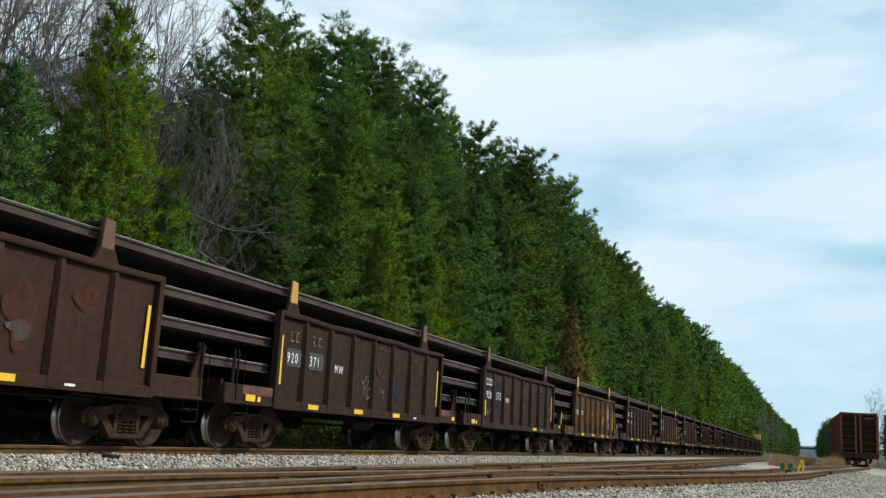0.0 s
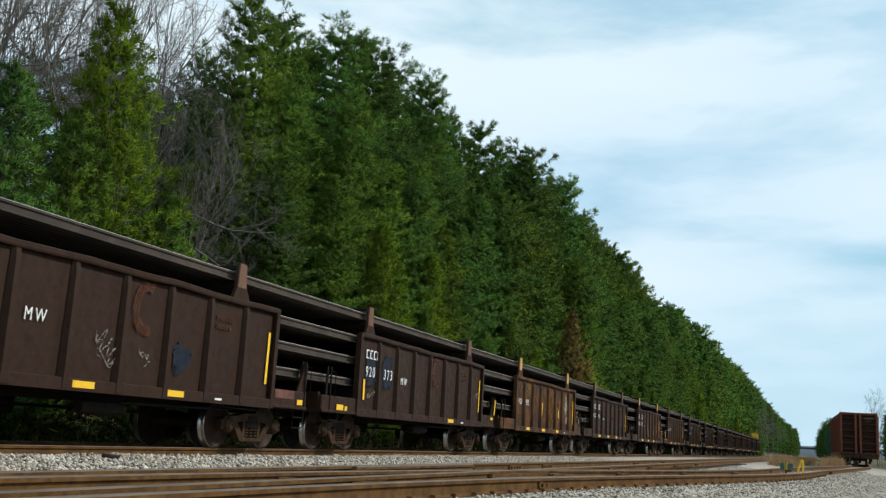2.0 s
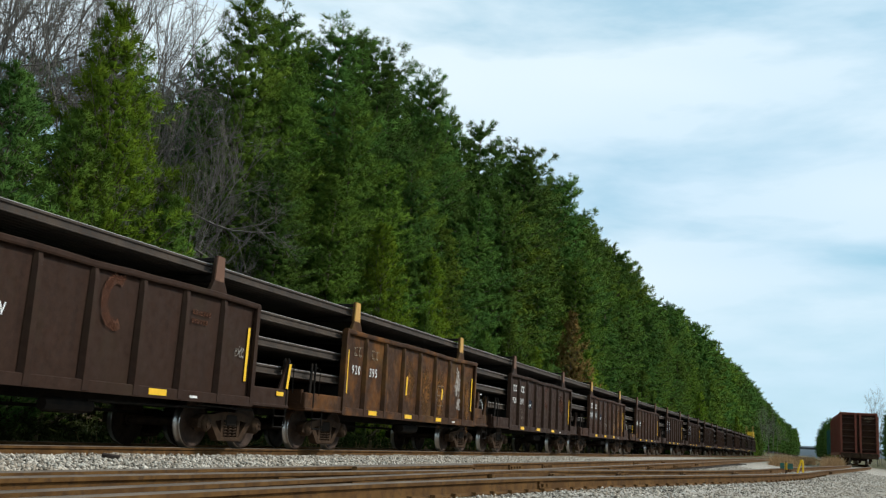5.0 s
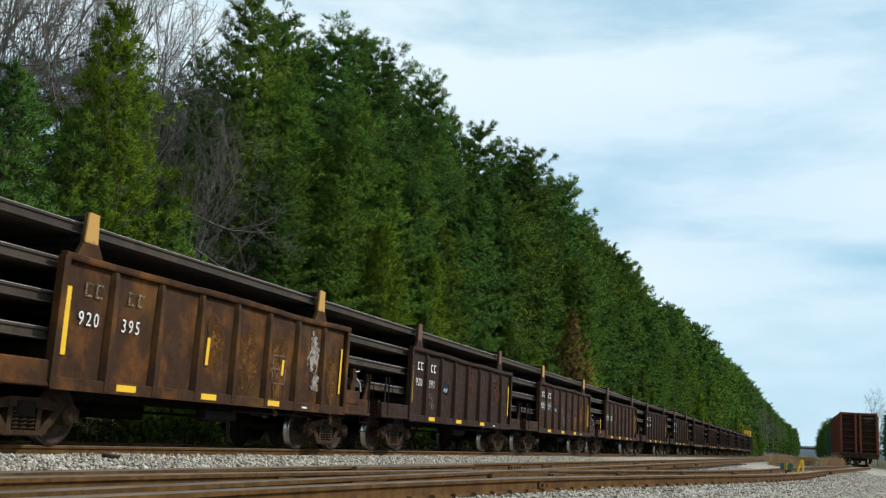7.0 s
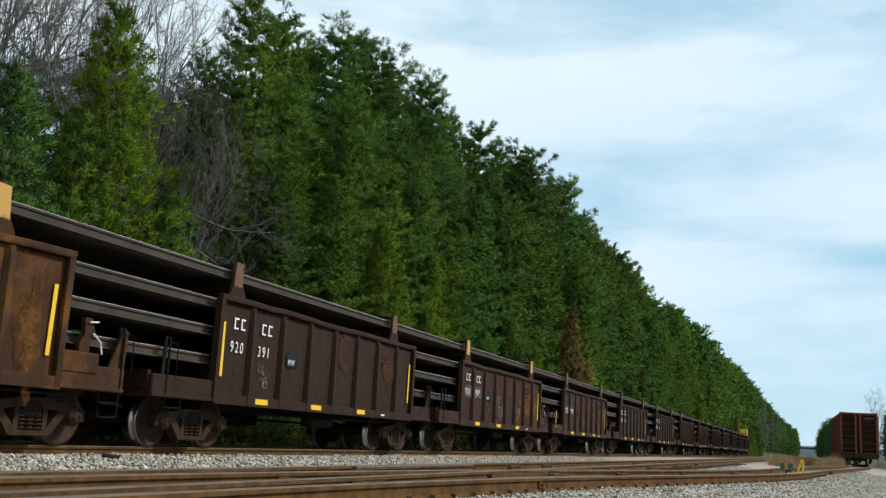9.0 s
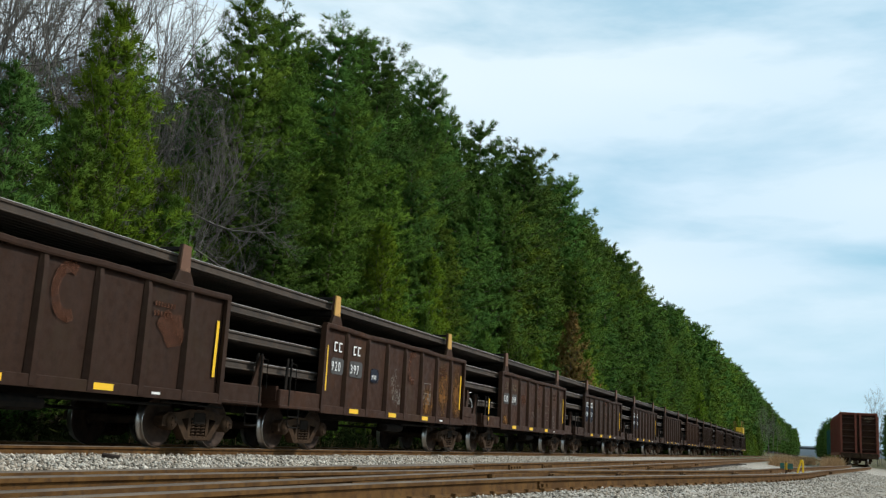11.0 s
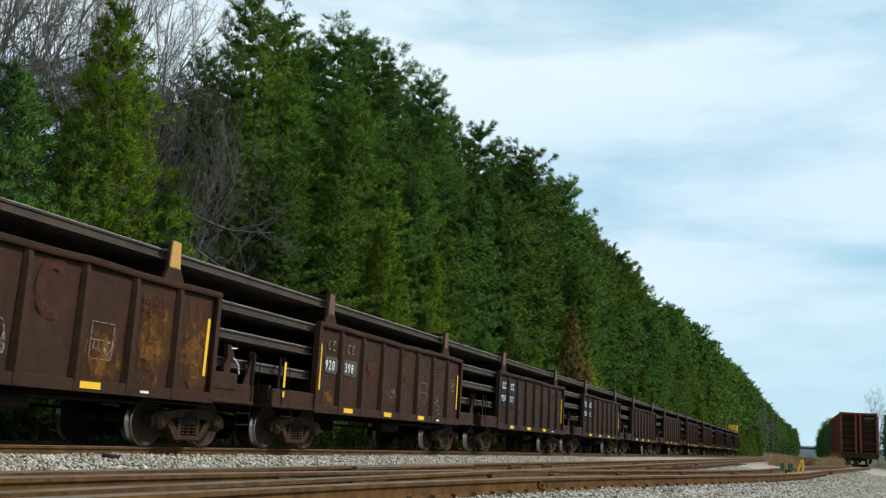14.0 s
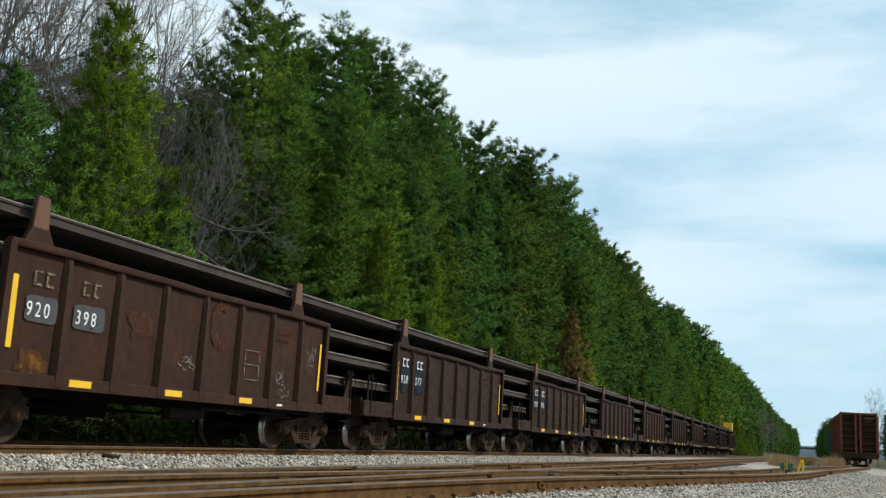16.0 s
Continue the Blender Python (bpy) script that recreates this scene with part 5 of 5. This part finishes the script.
def build_frog():
    """Frog casting, guard rail, joint bars and spikes of the turnout."""
    fr = tagged(new("turnout_frog"), "worn steel frog casting of the turnout", "track part")
    fr.matrix_basis = pose(-4.63, 15.6, 0)
    bm = bmesh.new()
    add_prism(bm, [(-0.17, -1.3), (0.12, -1.3), (0.3, 1.4), (-0.2, 1.4)], "z", -0.17, -0.05)
    part("casting", bm, M_WEB, fr)
    for x, y0, y1 in ((-5.93, 12.5, 17.5), (-3.33 - 0.35, 12.0, 16.0)):
        g = sweep_rail("guard_rail", [(x if x < -5 else spline(DIV, [t])[0] + 0.62, t) for t in np.linspace(y0, y1, 9)], -0.004, [M_WEB, M_HEAD], fr)
        g.matrix_parent_inverse = fr.matrix_basis.inverted()
    rng = random.Random(9)
    tr = {o.name: o for o in bpy.data.objects}
    for nm, xs in (("track_siding", (-5.35 - G, -5.35 + G)), ("track_turnout", None), ("track_main", ())):
        root = tr[nm]
        bar = shared("joint_bar", joint_bar_shape)
        for y in (9.4, 13.1, 17.6, 20.5, 24.0, 29.5, 36.0, 43.0):
            px = xs if xs is not None else (spline(DIV, [y])[0] - G, spline(DIV, [y])[0] + G)
            for x in px:
                if rng.random() < (0.7 if nm != "track_main" else 0.2):
                    o = mesh_part("joint_bar", bar, M_WEB, root)
                    o.matrix_basis = pose(x, y + rng.uniform(-0.8, 0.8), 0)
        sp = shared("spike", spike_shape)
        for i in range(70):
            y = 3 + i * 0.53
            px = xs if xs is not None else (spline(DIV, [y])[0] + G,)
            for x in px[-1:]:
                o = mesh_part("spike", sp, M_WEB, root)
                o.matrix_basis = pose(x + 0.095, y, -0.19, 0, 0, rng.uniform(-20, 20))


def joint_bar_shape(bm):
    for s in (-1, 1):
        add_prism(bm, [(s * 0.012, -0.16), (s * 0.055, -0.155), (s * 0.04, -0.1), (s * 0.045, -0.052), (s * 0.012, -0.06)], "y", -0.42, 0.42)
        for k in range(4):
            add_box(bm, s * 0.04, s * 0.075, -0.33 + k * 0.21, -0.29 + k * 0.21, -0.125, -0.085)


def spike_shape(bm):
    add_box(bm, -0.015, 0.015, -0.015, 0.015, -0.02, 0.035)
    add_box(bm, -0.035, 0.02, -0.02, 0.02, 0.03, 0.05)


build_frog()


def clumps(name, spots, rng, blades, length, width, up, mat, label, cat):
    """Grass or brush: tufts of upright blades at (x, y, size)."""
    C = np.array([(x, y, ground_z(x, y)) for x, y, _ in spots])
    S = np.array([s for *_, s in spots])
    n = len(C)
    d = np.array([0, 0, up]) + rng.normal(0, 0.45, (n, blades, 3))
    d /= np.linalg.norm(d, axis=2)[..., None]
    L = (length * S)[:, None, None] * rng.uniform(0.5, 1.2, (n, blades, 1))
    s = np.cross(d, rng.normal(0, 1, (n, blades, 3)))
    s /= np.linalg.norm(s, axis=2)[..., None]
    b = C[:, None] + rng.normal(0, 0.12, (n, blades, 3)) * np.array([1, 1, 0]) * S[:, None, None]
    V = np.stack([b - s * width, b + s * width, b + d * L], 2).reshape(-1, 3)
    ob = mesh_part(name, raw_mesh(name, V, 3, np.arange(len(V))), mat)
    tagged(ob, label, cat, kind="stuff")


def build_litter():
    """Broken tie end on the ballast, a yellow marker board by the frog and a loose plank."""
    for nm, lab, cat, m, mt, bx in (
            ("wood_scrap", "broken dark piece of old tie on the ballast", "wood scrap", pose(-9.55, 11.9, -0.11, 8, 6, 35), M_TIE, (-0.13, 0.13, -0.04, 0.04, 0.0, 0.06)),
            ("marker_board", "flat yellow painted board lying on the ballast", "board", pose(-5.3, 40.0, -0.21, 2, 0, 12), M_YELLOW, (-0.16, 0.16, -0.5, 0.5, 0.0, 0.04)),
            ("loose_plank", "weathered dark plank lying on the gravel", "plank", pose(-2.45, 23.3, -0.33, 0, 2, -62), M_TIE, (-0.9, 0.9, -0.05, 0.05, 0.0, 0.05))):
        root = tagged(new(nm), lab, cat)
        root.matrix_basis = m
        bm = bmesh.new()
        add_box(bm, *bx, 0.012)
        part("piece", bm, mt, root)


build_litter()


def build_undergrowth():
    rng = np.random.default_rng(31)
    grass = []
    for x0, x1, y0, y1, n, s in ((-3.3, -1.4, 80, 112, 260, 1.0), (0.7, 2.0, 82, 97, 200, 1.0), (-2, 0, 112, 180, 110, 1.2), (-15.6, -13.8, 18, 70, 500, 0.9), (7.5, 13, 60, 110, 300, 1.0)):
        for _ in range(n):
            x, y = rng.uniform(x0, x1), rng.uniform(y0, y1)
            if min(abs(x + 5.35), abs(x - spline(DIV, [y])[0])) > 1.25:
                grass.append((x, y, s * rng.uniform(0.5, 1.3)))
    clumps("dry_grass", grass, rng, 14, 0.85, 0.02, 1.0, M_GRASS, "dry tan winter grass between the tracks", "grass")
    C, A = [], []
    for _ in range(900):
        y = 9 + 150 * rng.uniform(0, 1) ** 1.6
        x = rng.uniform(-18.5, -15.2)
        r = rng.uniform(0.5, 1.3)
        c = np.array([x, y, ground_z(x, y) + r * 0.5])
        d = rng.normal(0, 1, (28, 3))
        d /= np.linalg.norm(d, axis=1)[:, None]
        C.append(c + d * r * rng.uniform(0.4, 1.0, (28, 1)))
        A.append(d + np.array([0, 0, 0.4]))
    # its dark material carries the shade behind the train as colour
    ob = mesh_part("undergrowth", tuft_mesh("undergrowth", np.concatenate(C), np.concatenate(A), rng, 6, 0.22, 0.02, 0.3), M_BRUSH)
    tagged(ob, "dense green brush at the foot of the woods, coloured dark as if in shade", "bushes", kind="stuff")


build_undergrowth()


def build_far_end():
    br = tagged(new("overpass"), "distant road bridge across the railway cutting", "bridge")
    br.matrix_basis = pose(0, 1050, 0)
    bm = bmesh.new()
    add_box(bm, -60, 60, -4, 4, 7.6, 9.4)
    part("deck", bm, M_CONC, br)
    for x in (-16, 9):
        bm = bmesh.new()
        add_box(bm, x - 0.6, x + 0.6, -3, 3, -1, 7.6)
        part("pier", bm, M_CONC, br)
    V, n = [], 60
    rng = np.random.default_rng(5)
    for i in range(n + 1):
        x = -1600 + 3200 * i / n
        z = 31 + 6 * noise.noise((x * 0.0025, 3.1, 0)) + 3 * noise.noise((x * 0.02, 1.1, 0))
        V += [(x, 3000, -5), (x, 3060, z), (x, 3300, -5)]
    I = []
    for i in range(n):
        a = 3 * i
        I += [a, a + 3, a + 4, a + 1, a + 1, a + 4, a + 5, a + 2]
    ob = mesh_part("backdrop_hill", raw_mesh("backdrop_hill", V, 4, I), M_HAZE)
    tagged(ob, "hazy blue wooded hill on the horizon", "hill", kind="structure")


build_far_end()


def motions():
    a, b = -4.846, 0.0089
    rows_t = [0.0, 2.0, 4.0, 6.0, 8.0, 10.0, 12.0, 14.0, 16.0]
    for ob, k in RUN:
        walk(ob, [(t, pose(TRAIN_X, 4.08 + PITCH_LEN * k + a * t + b * t * t, 0)) for t in rows_t])
    turn_t = [i * 0.125 for i in range(129)]
    for ob, d in WHEELS:
        walk(ob, [(t, pose(0, d, 0.458, -math.degrees((a * t + b * t * t) / 0.457))) for t in turn_t])


motions()
